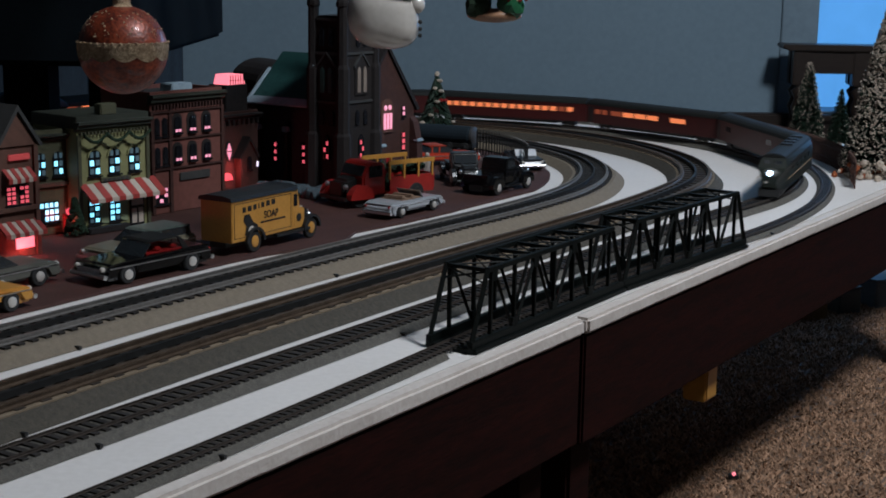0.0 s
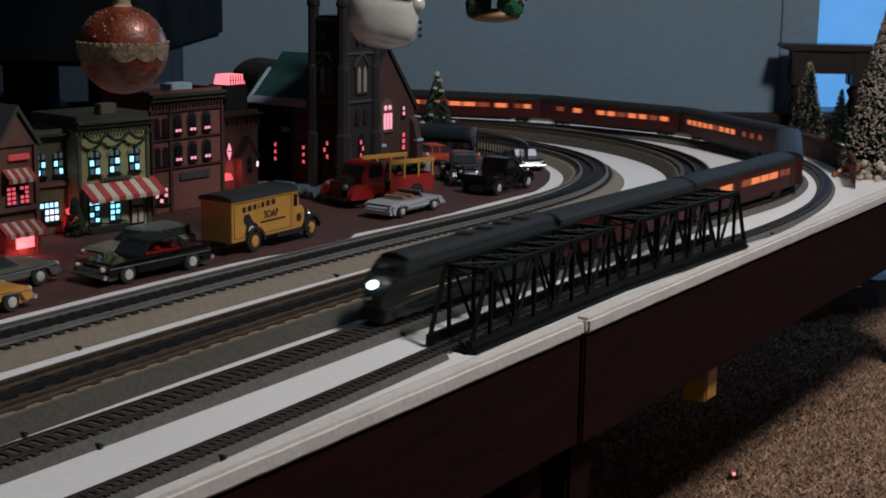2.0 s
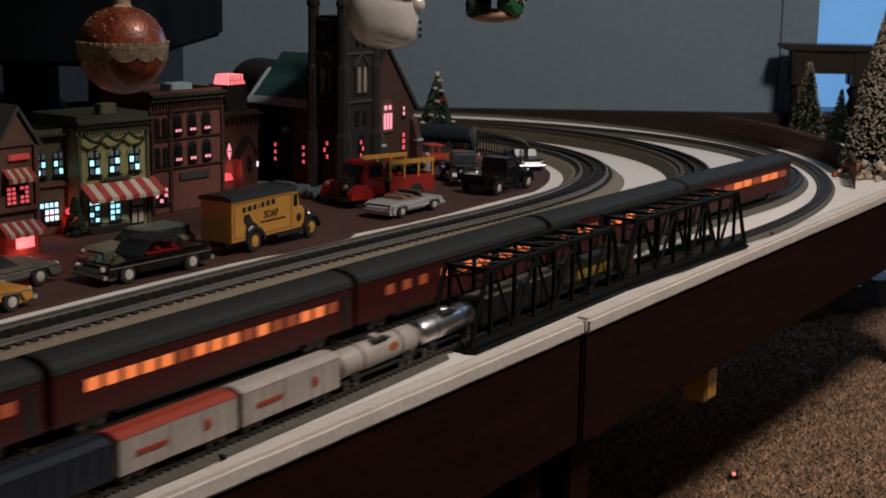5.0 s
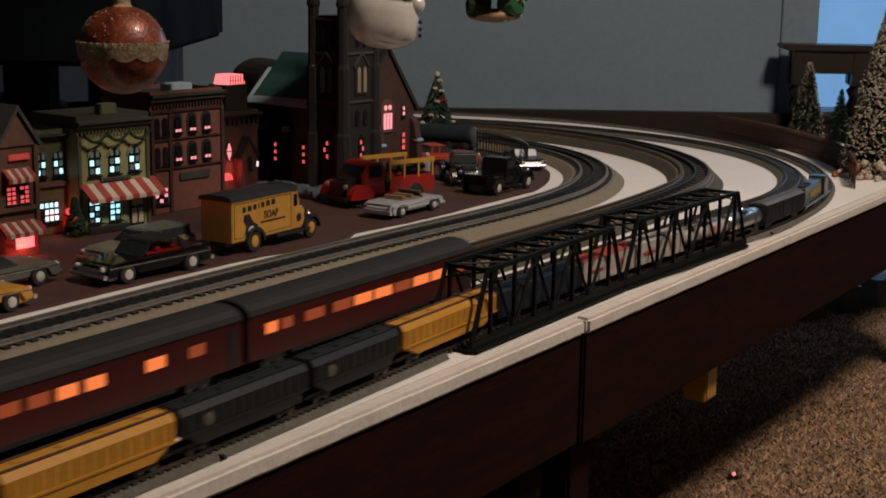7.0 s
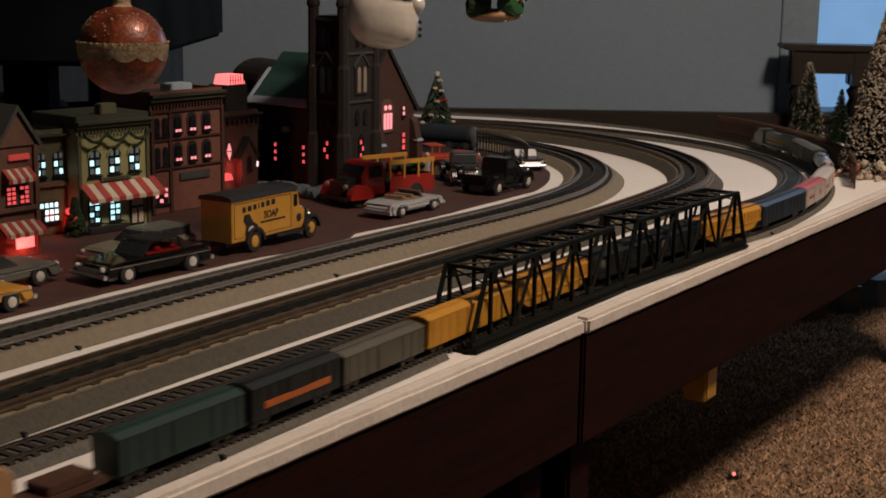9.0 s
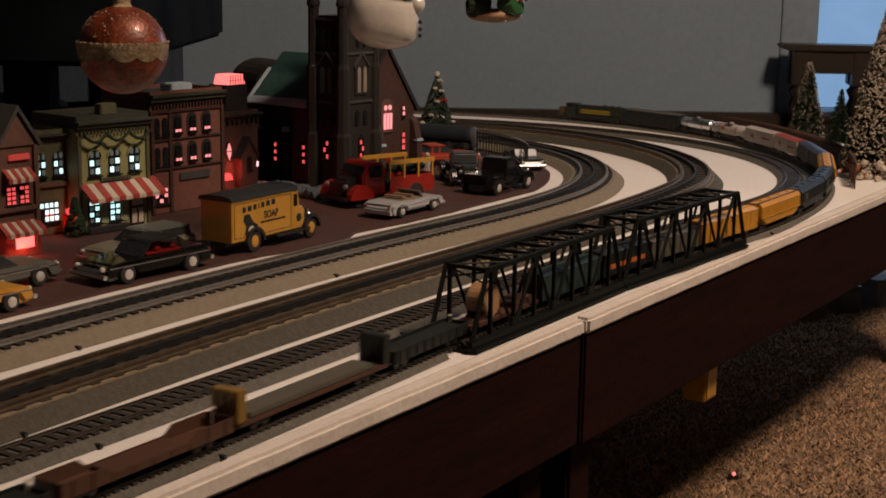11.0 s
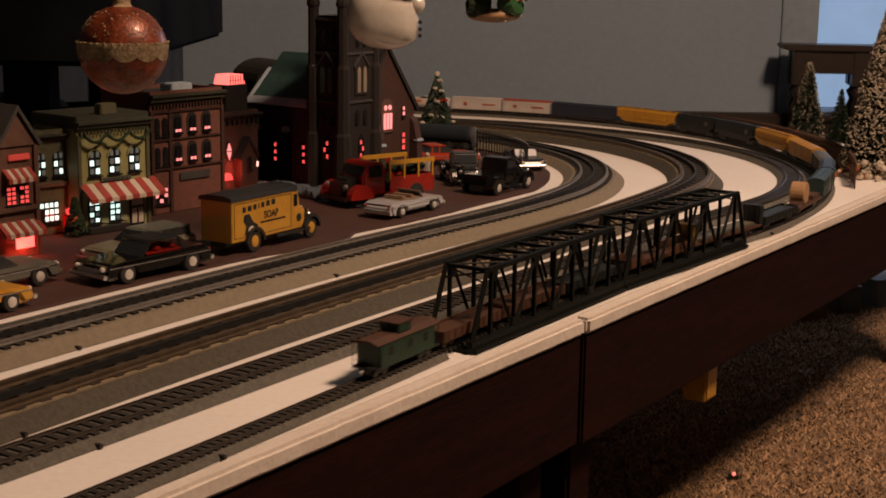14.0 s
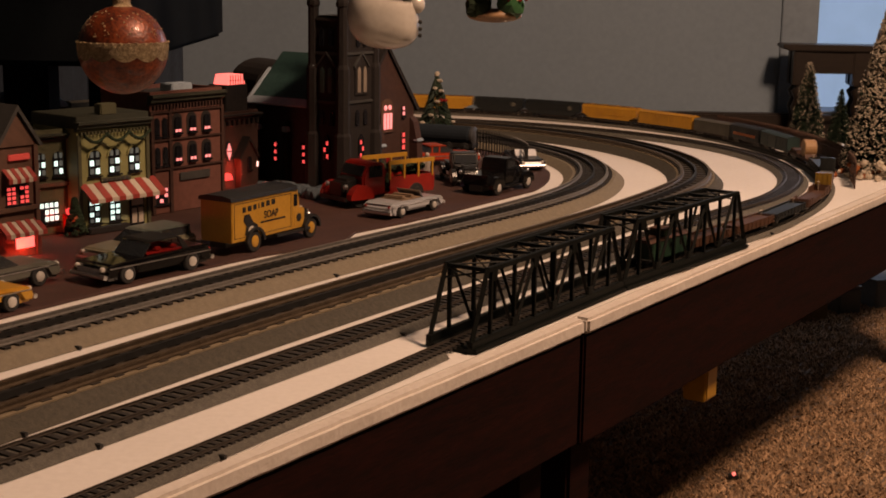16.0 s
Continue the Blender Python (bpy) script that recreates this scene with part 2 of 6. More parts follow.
def platform():
    a = LINE["A"]
    def off(s, d):
        x, y, h = along(a, s)
        return (x + d * math.sin(h), y - d * math.cos(h))
    def front(d, inset=0.012):
        p = EDGE + U * d + N * inset
        return (p.x, p.y)
    pts = [front(-4.6), front(1.75)] + [(0.98, 2.42), (0.70, 2.40)] + [off(1.72 + 0.05 * i, 0.034) for i in range(22)] + [off(2.85 + 0.25 * i, 0.034) for i in range(6)] + [(EDGE.x - U.x * 4.6 + N.x * 1.15, EDGE.y - U.y * 4.6 + N.y * 1.15)]
    p = tagged(part("platform_top", prism(pts, "z", TABLE - 0.0105, TABLE), M["snow"]), "white painted plywood train platform top", "platform", kind="structure")
    for d0, d1, drop in ((-4.6, 0.4750, 0.0), (0.4800, 1.75, 0.0010)):
        m = Matrix.Translation(EDGE) @ Matrix.Rotation(radians(56.8), 4, "Z")
        e = tagged(new("platform_edge"), "chipped white painted edge board on the platform", "edge board", kind="structure")
        e.matrix_basis = m
        bm = box(d0, d1, -0.002, 0.012, TABLE - 0.0125 - drop, TABLE + 0.0006 - drop, 0.0025)
        bmesh.ops.subdivide_edges(bm, edges=[x for x in bm.edges if x.calc_length() > 0.5], cuts=160 if d0 > 0 else 500)
        for v in bm.verts:
            v.co.y += 0.0005 * noise.noise(v.co * 70)
            v.co.z += 0.0004 * noise.noise(v.co * 60 + Vector((5, 1, 2)))
        part("edge_board", bm, M["edge"], e)
        part("apron_board", box(d0 + 0.001, d1 - 0.001, 0.001, 0.019, TABLE - 0.105 - drop * 3, TABLE - 0.0130 - drop, 0.002), M["mahogany"], e, "dark red mahogany apron board")
        for s in (-4.4, -2.6, -0.9) if d0 < 0 else ():
            part("rear_leg", box(s, s + 0.04, 0.80, 0.84, FLOOR, TABLE - 0.0105, 0.003), M["mahogany"], e)
        for s in np.arange(d0 + 0.02 if d0 > 0 else d1 - 0.06, d1 if d0 > 0 else d0, 1.2 if d0 > 0 else -1.2):
            part("leg", box(s, s + 0.04, 0.022, 0.062, FLOOR, TABLE - 0.02, 0.003), M["mahogany"], e)


room()
platform()
track("A", "narrow_gauge_track", "small-gauge model track on grey roadbed", 0.0233, 0.0160, 0.0043, 0.009, 0.0016, 0.0008, 0.0150, 0.0031, 0.0010, 0.0066, M["bed_grey"], M["tie"], M["rail_dull"], 0.0, skip=(0.350, 0.880))
track("B", "medium_gauge_track", "medium-gauge model track on grey roadbed", 0.0405, 0.0290, 0.0056, 0.0165, 0.0020, 0.0011, 0.0270, 0.0043, 0.0012, 0.0088, M["bed_grey"], M["tie"], M["rail_dull"], -0.1)
track("C", "large_gauge_track", "large three-rail model track on dark roadbed", 0.0729, 0.0520, 0.0105, 0.032, 0.0050, 0.0032, 0.0460, 0.0075, 0.0018, 0.021, M["bed_dark"], M["tie_brown"], M["rail_brown"], -0.2, third=True)
track("D", "tan_bed_track", "model track with grey rails on tan roadbed", 0.0803, 0.0560, 0.0092, 0.0320, 0.0040, 0.0022, 0.0480, 0.0056, 0.0016, 0.0125, M["bed_tan"], M["tie"], M["rail_grey"], -0.2, third=True)

M.update(
    brick=mat("red_brown_brick", (0.066, 0.026, 0.019), (0.038, 0.016, 0.012), 160, 0.85, bump=0.5),
    brick_dark=mat("dark_brown_brick", (0.015, 0.011, 0.010), (0.008, 0.006, 0.006), 160, 0.85, bump=0.5),
    # nave brick paler and bluer: bluish side light put into the colour
    nave=mat("brick_with_blue_light", (0.040, 0.046, 0.052), (0.022, 0.026, 0.030), 160, 0.85, bump=0.5),
    brownstone=mat("brown_stucco", (0.14, 0.068, 0.046), (0.085, 0.042, 0.03), 120, 0.85, bump=0.4),
    redstone=mat("red_brown_glaze", (0.19, 0.072, 0.054), (0.12, 0.045, 0.035), 140, 0.75, bump=0.4),
    cream=mat("yellow_green_ceramic", (0.30, 0.30, 0.14), (0.22, 0.22, 0.10), 70, 0.5, bump=0.2),
    olive=mat("dull_olive_ceramic", (0.10, 0.10, 0.058), (0.065, 0.065, 0.038), 70, 0.5, bump=0.2),
    slate=mat("dark_green_slate", (0.025, 0.075, 0.07), (0.012, 0.040, 0.038), 120, 0.5, bump=0.5),
    roofdark=mat("dark_flat_roof", (0.05, 0.05, 0.048), (0.03, 0.03, 0.03), 90, 0.8),
    snowcap=mat("painted_snow", (0.38, 0.47, 0.54), (0.26, 0.34, 0.41), 90, 0.7, bump=0.4),
    red=mat("red_enamel", (0.28, 0.014, 0.012), (0.21, 0.010, 0.009), 40, 0.3, coat=0.4),
    awning_red=mat("red_awning_stripe", (0.36, 0.045, 0.035), None, 80, 0.6),
    awning_white=mat("white_awning_stripe", (0.54, 0.47, 0.39), None, 80, 0.6),
    garland=mat("dark_green_garland", (0.02, 0.045, 0.018), (0.01, 0.025, 0.01), 300, 0.9, bump=1.0),
    darktop=mat("shaded_green_grey_glaze", (0.045, 0.050, 0.036), (0.026, 0.030, 0.022), 80, 0.55, bump=0.3),
    drape=mat("pale_green_drape", (0.34, 0.40, 0.24), (0.26, 0.31, 0.18), 90, 0.7, stretch=(6, 1, 1)),
    lit_cyan=mat("cold_lit_pane", (0.6, 0.8, 0.8), None, 50, 0.4, glow=(0.45, 0.92, 1.0), power=1.2),
    lit_red=mat("red_lit_pane", (0.6, 0.1, 0.1), None, 50, 0.4, glow=(1.0, 0.11, 0.12), power=0.75),
    lit_dim=mat("dim_cold_pane", (0.12, 0.15, 0.15), None, 50, 0.4, glow=(0.50, 0.85, 0.95), power=0.045),
    lit_pink=mat("pink_lit_pane", (0.7, 0.3, 0.35), None, 50, 0.4, glow=(1.0, 0.32, 0.36), power=1.0),
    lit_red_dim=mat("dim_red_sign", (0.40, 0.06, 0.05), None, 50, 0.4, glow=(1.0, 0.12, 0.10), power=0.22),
    lit_white=mat("pinkish_white_lamp", (0.8, 0.6, 0.6), None, 50, 0.4, glow=(1.0, 0.72, 0.72), power=1.6),
    lit_hot=mat("bright_red_lamp_pane", (0.8, 0.3, 0.25), None, 50, 0.4, glow=(1.0, 0.19, 0.19), power=1.5),
    lit_amber=mat("amber_lit_window", (0.22, 0.09, 0.04), None, 50, 0.4, glow=(1.0, 0.22, 0.055), power=0.90),
    lit_amber_dim=mat("dim_amber_window", (0.16, 0.06, 0.03), None, 50, 0.4, glow=(1.0, 0.16, 0.045), power=0.20),
    headlight=mat("headlight_glow", (0.9, 0.95, 1.0), None, 50, 0.3, glow=(0.85, 0.95, 1.0), power=6.0),
    unlit=mat("dark_window_pane", (0.015, 0.016, 0.02), None, 50, 0.15),
    glass=mat("tinted_toy_glass", (0.03, 0.035, 0.04), None, 50, 0.08, coat=1.0),
    chrome=mat("chrome_plating", (0.90, 0.90, 0.91), (0.75, 0.75, 0.77), 60, 0.32, metal=1.0),
    tyre=mat("black_tyre_rubber", (0.02, 0.02, 0.02), None, 80, 0.8),
    hub=mat("whitewall_hub", (0.68, 0.65, 0.60), None, 80, 0.35, metal=0.3),
    yellow=mat("yellow_enamel", (0.56, 0.29, 0.050), (0.47, 0.235, 0.038), 40, 0.35, coat=0.3),
    yellow_train=mat("yellow_wagon_paint", (0.56, 0.27, 0.03), (0.44, 0.20, 0.025), 60, 0.5),
    tuscan=mat("tuscan_red_paint", (0.058, 0.006, 0.005), (0.040, 0.004, 0.004), 50, 0.45, coat=0.05),
    roofblack=mat("soot_black_roof", (0.0085, 0.010, 0.008), (0.0055, 0.006, 0.005), 60, 0.75),
    loco_green=mat("dark_locomotive_green", (0.015, 0.019, 0.014), (0.010, 0.013, 0.009), 60, 0.45),
    darkcloth=mat("dark_blue_black_cloth", (0.0055, 0.009, 0.012), (0.0035, 0.0055, 0.0080), 25, 0.9),
    bluecloth=mat("dark_blue_curtain", (0.035, 0.055, 0.085), (0.02, 0.032, 0.05), 12, 0.9, stretch=(8, 1, 1)),
    pine=mat("dark_pine_needles", (0.018, 0.045, 0.022), (0.009, 0.022, 0.012), 120, 0.7),
    frosted=mat("frosted_tips", (0.58, 0.50, 0.42), (0.34, 0.29, 0.22), 160, 0.85, vary=0.1),
    gold=mat("gold_lace", (0.78, 0.62, 0.40), (0.22, 0.13, 0.06), 300, 0.6, metal=0.2, bump=1.0),
    copper=mat("copper_red_ornament", (0.30, 0.062, 0.022), (0.055, 0.010, 0.006), 85, 0.42, metal=0.15, coat=0.25, bump=0.3, fine=4),
    pearl=mat("pearl_white_glass", (0.72, 0.68, 0.62), (0.62, 0.58, 0.52), 20, 0.22, metal=0.15, coat=0.6),
    greydrift=mat("dull_blue_grey_glaze", (0.085, 0.115, 0.135), (0.05, 0.07, 0.085), 120, 0.8, bump=0.5),
    stone=mat("pale_louvre_stone", (0.30, 0.25, 0.20), (0.20, 0.16, 0.13), 90, 0.8, bump=0.3),
    fence=mat("rust_brown_fence", (0.085, 0.035, 0.02), (0.05, 0.02, 0.012), 90, 0.7),
)


M["darkcloth"].node_tree.nodes["Principled BSDF"].inputs["Specular IOR Level"].default_value = 0.1


def paint(name, r, g, b, rough=0.35, coat=0.3):
    return mat(name, (r, g, b), tuple(c * 0.75 for c in (r, g, b)), 60, rough, coat=coat)


def spot(x, y, deg, z=0.0):
    return Matrix.Translation((x, y, TABLE + z)) @ Matrix.Rotation(radians(deg), 4, "Z")


# ---- the truss bridge on the front track ----
def bridge_span(s0, s1, spans_group):
    a, b = along(LINE["A"], s0), along(LINE["A"], s1)
    length = math.hypot(b[0] - a[0], b[1] - a[1])
    m = Matrix.Translation((a[0], a[1], TABLE)) @ Matrix.Rotation(math.atan2(b[1] - a[1], b[0] - a[0]), 4, "Z")
    t = thing("truss_bridge", m, "black plastic through truss railway bridge", "bridge", spans_group)
    half, top, base, n = 0.0178, 0.0605, 0.004, 8
    step = length / n
    part("deck", box(0.001, length - 0.001, -half - 0.0052, half + 0.0030, 0.0006, 0.0040, 0.0006), M["bridge"], t)
    for side in (-1, 1):
        y = side * half
        part("lower_chord", box(0, length, y - 0.0022, y + 0.0022, 0.0020, 0.0098, 0.0004), M["bridge"], t)
        part("upper_chord", box(step * 0.72, length - step * 0.72, y - 0.002, y + 0.002, top - 0.0036, top, 0.0004), M["bridge"], t)
        part("end_post", rod((0.001, y, base), (step * 0.74, y, top - 0.001), 0.0022, n=4), M["bridge"], t)
        part("end_post", rod((length - 0.001, y, base), (length - step * 0.74, y, top - 0.001), 0.0022, n=4), M["bridge"], t)
        for i in range(1, n):
            x = step * (i if 1 < i < n - 1 else (0.9 if i == 1 else n - 0.9))
            part("vertical_post", box(x - 0.0011, x + 0.0011, y - 0.0014, y + 0.0014, base, top - 0.002), M["bridge"], t)
        for i in range(1, n - 1):
            lo, hi = (i, i + 1) if i % 2 == 0 else (i + 1, i)
            part("diagonal", rod((step * lo, y, base), (step * hi, y, top - 0.002), 0.0016, n=4), M["bridge"], t)
            part("gusset", box(step * i - 0.004, step * i + 0.004, y - 0.0016, y + 0.0016, (base + 0.004) if i % 2 == 0 else top - 0.011, (base + 0.012) if i % 2 == 0 else top - 0.003), M["bridge"], t)
    for i in range(1, n):
        x = step * (i if 1 < i < n - 1 else (0.75 if i == 1 else n - 0.75))
        part("cross_beam", box(x - 0.0014, x + 0.0014, -half, half, top - 0.0034, top - 0.0006), M["bridge"], t)
        if i < n - 1:
            x2 = step * (i + 1 if i + 1 < n - 1 else n - 0.75)
            part("lateral_brace", rod((x, -half, top - 0.002), (x2, half, top - 0.002), 0.0007, n=4), M["bridge"], t)
            part("lateral_brace", rod((x, half, top - 0.002), (x2, -half, top - 0.002), 0.0007, n=4), M["bridge"], t)
    for x, lean in ((step * 0.62, 1), (length - step * 0.62, -1)):
        part("portal_brace", rod((x, -half, top - 0.011), (x + lean * 0.004, half, top - 0.003), 0.0008, n=4), M["bridge"], t)
        part("portal_brace", rod((x, half, top - 0.011), (x + lean * 0.004, -half, top - 0.003), 0.0008, n=4), M["bridge"], t)


bridge_span(0.368, 0.622, "truss bridge spans")
bridge_span(0.624, 0.878, "truss bridge spans")


# ---- plaza under the town ----
def plaza():
    d = LINE["D"]
    pts = []
    # the cut edge wanders: wide beside the straight, close to the roadbed at one torn stretch and round the bend
    knots = ((-0.6, 0.0745), (0.41, 0.0730), (0.47, 0.0690), (0.505, 0.0560), (0.57, 0.0560), (0.595, 0.0765), (0.69, 0.0720), (0.85, 0.0735), (0.93, 0.0680), (0.99, 0.0590), (1.25, 0.0565), (1.65, 0.0500))
    for i in range(160):
        x, y, h = along(d, -0.6 + i * 0.0211)
        w = float(np.interp(-0.6 + i * 0.0211, [k[0] for k in knots], [k[1] for k in knots])) + 0.0016 * noise.noise(Vector((i * 0.7, 2, 3)))
        pts.append((x - w * math.sin(h), y + w * math.cos(h)))
    tagged(part("plaza", prism(pts, "z", TABLE + 0.0005, TABLE + 0.003), M["felt"]), "dark red-brown felt plaza under the town", "ground", kind="structure")


plaza()


# ---- town buildings ----
def pane_window(parent, x, z, w, h, y=0.0, cols=2, rows=3, lit=None, chance=1.0, arch=False, frame_mat=None, picks=None, rest=None):
    """A window set in a facade that looks towards -y; x is its middle, z its foot."""
    fr = frame_mat or M["unlit"]
    pts = [(x - w / 2, z), (x + w / 2, z), (x + w / 2, z + h)]
    if arch:
        pts += [(x + w / 2 * math.cos(a), z + h + w / 2 * math.sin(a)) for a in (0.8, 1.57, 2.35)]
    pts += [(x - w / 2, z + h)]
    f = part("window", prism(pts, "y", y - 0.0012, y + 0.002), fr, parent)
    cw, ch = w / cols, (h + (w / 2 if arch else 0)) / rows
    for i in range(cols):
        for j in range(rows):
            on = random.random() < chance
            if picks is not None:
                on = (i, j) in picks
            if arch and j == rows - 1:
                x0, x1 = x - w / 2 + cw * (i + 0.24), x - w / 2 + cw * (i + 0.76)
            else:
                x0, x1 = x - w / 2 + cw * (i + 0.18), x - w / 2 + cw * (i + 0.82)
            part("pane", box(x0, x1, y - 0.002, y - 0.0013, z + ch * (j + 0.16), z + ch * (j + 0.82)), lit if on and lit else rest or M["unlit"], f)
    part("sill", box(x - w * 0.62, x + w * 0.62, y - 0.003, y - 0.0005, z - 0.0022, z - 0.0004), fr, f)


def awning(parent, x0, x1, z, drop, out, y=0.0, stripes=8):
    n = stripes * 2 + 1
    aw = part("awning", prism([(y - out, z - drop), (y, z), (y, z - 0.0016), (y - out, z - drop - 0.0016)], "x", x0, x1), M["awning_white"], parent, "red and white striped awning")
    for i in range(0, n, 2):
        a, b = x0 + (x1 - x0) * i / n, x0 + (x1 - x0) * (i + 1) / n
        part("stripe", prism([(y - out - 0.0006, z - drop + 0.0004), (y, z + 0.0008), (y, z), (y - out - 0.0006, z - drop - 0.0040)], "x", a, b), M["awning_red"], aw)
        a, b = b, min(x1, x0 + (x1 - x0) * (i + 2) / n)
        if b > a:
            part("valance", box(a, b, y - out - 0.0006, y - out + 0.0003, z - drop - 0.0040, z - drop), M["awning_white"], aw)


def cornice(parent, w, z, material, brackets=0, y=0.0, h=0.008):
    part("cornice", prism([(y + 0.002, z), (y - 0.004, z + h * 0.35), (y - 0.004, z + h * 0.55), (y - 0.007, z + h * 0.75), (y - 0.007, z + h), (y + 0.002, z + h)], "x", -0.002, w + 0.002), material, parent)
    for i in range(brackets):
        x = w * (i + 0.5) / brackets
        part("bracket", box(x - 0.0012, x + 0.0012, y - 0.0045, y, z - 0.004, z + h * 0.4), material, parent)


def shell(parent, w, d, h, material, roof=None):
    part("wall", box(0, w, 0, d, 0, h, 0.0008), material, parent)
    part("roof", box(0.003, w - 0.003, 0.003, d - 0.003, h - 0.001, h + 0.0015), roof or M["roofdark"], parent)
    for a in (box(0, w, 0, 0.004, h, h + 0.006), box(0, w, d - 0.004, d, h, h + 0.006), box(0, 0.004, 0.0042, d - 0.0042, h, h + 0.006), box(w - 0.004, w, 0.0042, d - 0.0042, h, h + 0.006)):
        part("parapet", a, material, parent)


def swag(parent, x0, x1, z, n, y=-0.0085):
    for i in range(n):
        a, b = x0 + (x1 - x0) * i / n, x0 + (x1 - x0) * (i + 1) / n
        bm, rings = bmesh.new(), []
        for j in range(15):
            u = j / 14
            r = 0.0019 * (1 + 0.35 * noise.noise(Vector((i * 3.1, j * 0.9, z * 40))))
            rings.append([bm.verts.new((a + (b - a) * u + 0.2 * r * math.sin(k), y + r * math.cos(k * 1.0472), z - 0.0075 * math.sin(math.pi * u) + r * math.sin(k * 1.0472))) for k in range(6)])
        for p, q in zip(rings, rings[1:]):
            for k in range(6):
                bm.faces.new((p[k], p[(k + 1) % 6], q[(k + 1) % 6], q[k]))
        part("garland", bm, M["garland"], parent, "dark green garland swag")


def town():
    g = "lighted ceramic village"
    t = thing("toy_shop", spot(-0.442, 1.221, 54), "brown ceramic toy shop with red lights and striped awnings", "building", g)
    shell(t, 0.105, 0.07, 0.104, M["brownstone"])
    part("gable", prism([(0.062, 0.104), (0.104, 0.104), (0.083, 0.135)], "y", -0.002, 0.012), M["brownstone"], t)
    part("gable_roof", prism([(0.056, 0.103), (0.083, 0.142), (0.110, 0.103), (0.106, 0.103), (0.083, 0.1365), (0.060, 0.103)], "y", -0.005, 0.05), M["roofdark"], t)
    for x in (0.0745, 0.0890):
        pane_window(t, x, 0.050, 0.0108, 0.017, cols=2, rows=4, lit=M["lit_red"], chance=0.9)
    part("sign", box(0.073, 0.096, -0.003, 0.0, 0.091, 0.0965, 0.0006), M["lit_red_dim"], t, "small glowing red sign board")
    awning(t, 0.066, 0.097, 0.083, 0.008, 0.010, stripes=3)
    awning(t, 0.058, 0.104, 0.034, 0.009, 0.013, stripes=4)
    part("shop_window", box(0.078, 0.098, -0.0015, 0.0, 0.008, 0.018), M["lit_hot"], t, "bright red glowing shop window")
    part("pilaster", box(0.1005, 0.105, -0.003, 0.0, 0, 0.104), M["brownstone"], t)
    part("ledge", box(0.05, 0.104, -0.004, 0.0, 0.044, 0.048), M["brownstone"], t)

    t = thing("olive_townhouse", spot(-0.410, 1.382, 48), "dull olive ceramic townhouse with cold lit windows", "building", g)
    shell(t, 0.052, 0.07, 0.100, M["olive"])
    cornice(t, 0.052, 0.094, M["darktop"], 0)
    for x, on in ((0.0125, ((1, 1), (0, 0))), (0.0325, ((0, 1), (1, 0)))):
        pane_window(t, x, 0.060, 0.0115, 0.018, cols=2, rows=3, lit=M["lit_cyan"], arch=True, picks=on, rest=M["lit_dim"])
    pane_window(t, 0.020, 0.0135, 0.0225, 0.0205, cols=4, rows=3, lit=M["lit_cyan"], chance=0.88)
    part("shop_door", box(0.036, 0.047, -0.0015, 0.0, 0.0, 0.020), M["red"], t, "red shop door")
    part("stringcourse", box(-0.001, 0.053, -0.003, 0.0, 0.049, 0.053), M["brownstone"], t)
    part("wreath", blob((0.042, -0.003, 0.022), 0.004, sub=1), M["lit_red"], t, "small glowing red wreath")

    t = thing("corner_store", spot(-0.367, 1.402, 50), "yellow-green ceramic corner store with lit windows and awning", "building", g)
    shell(t, 0.088, 0.075, 0.112, M["cream"])
    # shade on the parapet is put into this dark band's colour
    part("parapet_band", box(-0.001, 0.089, -0.0012, 0.0765, 0.1065, 0.1190, 0.0006), M["darktop"], t, "green-grey parapet band with shade painted in")
    cornice(t, 0.088, 0.1035, M["darktop"], 0, h=0.010)
    for i in range(20):
        part("dentil", box(0.002 + i * 0.0043, 0.0042 + i * 0.0043, -0.0045, 0.0, 0.1005, 0.1036), M["olive"], t)
    part("roof_sign", box(0.030, 0.050, 0.0, 0.012, 0.1185, 0.130, 0.001), M["olive"], t)
    for x, on in ((0.0195, ((0, 1), (1, 0))), (0.0440, ((1, 1), (0, 0))), (0.0690, ((0, 1), (1, 0)))):
        pane_window(t, x, 0.0585, 0.0140, 0.0185, cols=2, rows=3, lit=M["lit_cyan"], arch=True, picks=on, rest=M["lit_dim"])
        part("lintel", prism([(x + 0.0090 * math.cos(a), 0.0770 + 0.0090 * math.sin(a)) for a in np.linspace(0, math.pi, 9)] + [(x + 0.0076 * math.cos(a), 0.0770 + 0.0076 * math.sin(a)) for a in np.linspace(math.pi, 0, 9)], "y", -0.0026, 0.0), M["cream"], t)
    swag(t, 0.003, 0.085, 0.1005, 3)
    for x in (0.0015, 0.0865):
        part("quoin_strip", box(x - 0.0022, x + 0.0022, -0.0022, 0.0, 0.0, 0.1005, 0.0004), M["olive"], t)
    part("name_board", box(0.026, 0.064, -0.0025, 0.0, 0.0505, 0.0552, 0.0005), M["olive"], t)
    for i in range(6):
        part("sign_bar", box(0.029 + i * 0.0055, 0.0330 + i * 0.0055, -0.0031, -0.0026, 0.0514, 0.0542), M["roofdark"], t)
    awning(t, 0.001, 0.095, 0.0500, 0.013, 0.019, stripes=5)
    for x, on in ((0.0175, ((0, 3), (1, 2), (0, 1), (1, 0), (1, 3))), (0.0430, ((0, 3), (0, 2), (1, 2), (1, 1), (0, 0), (0, 1)))):
        pane_window(t, x, 0.0095, 0.0135, 0.0240, cols=2, rows=4, lit=M["lit_cyan"], picks=on, rest=M["lit_dim"])
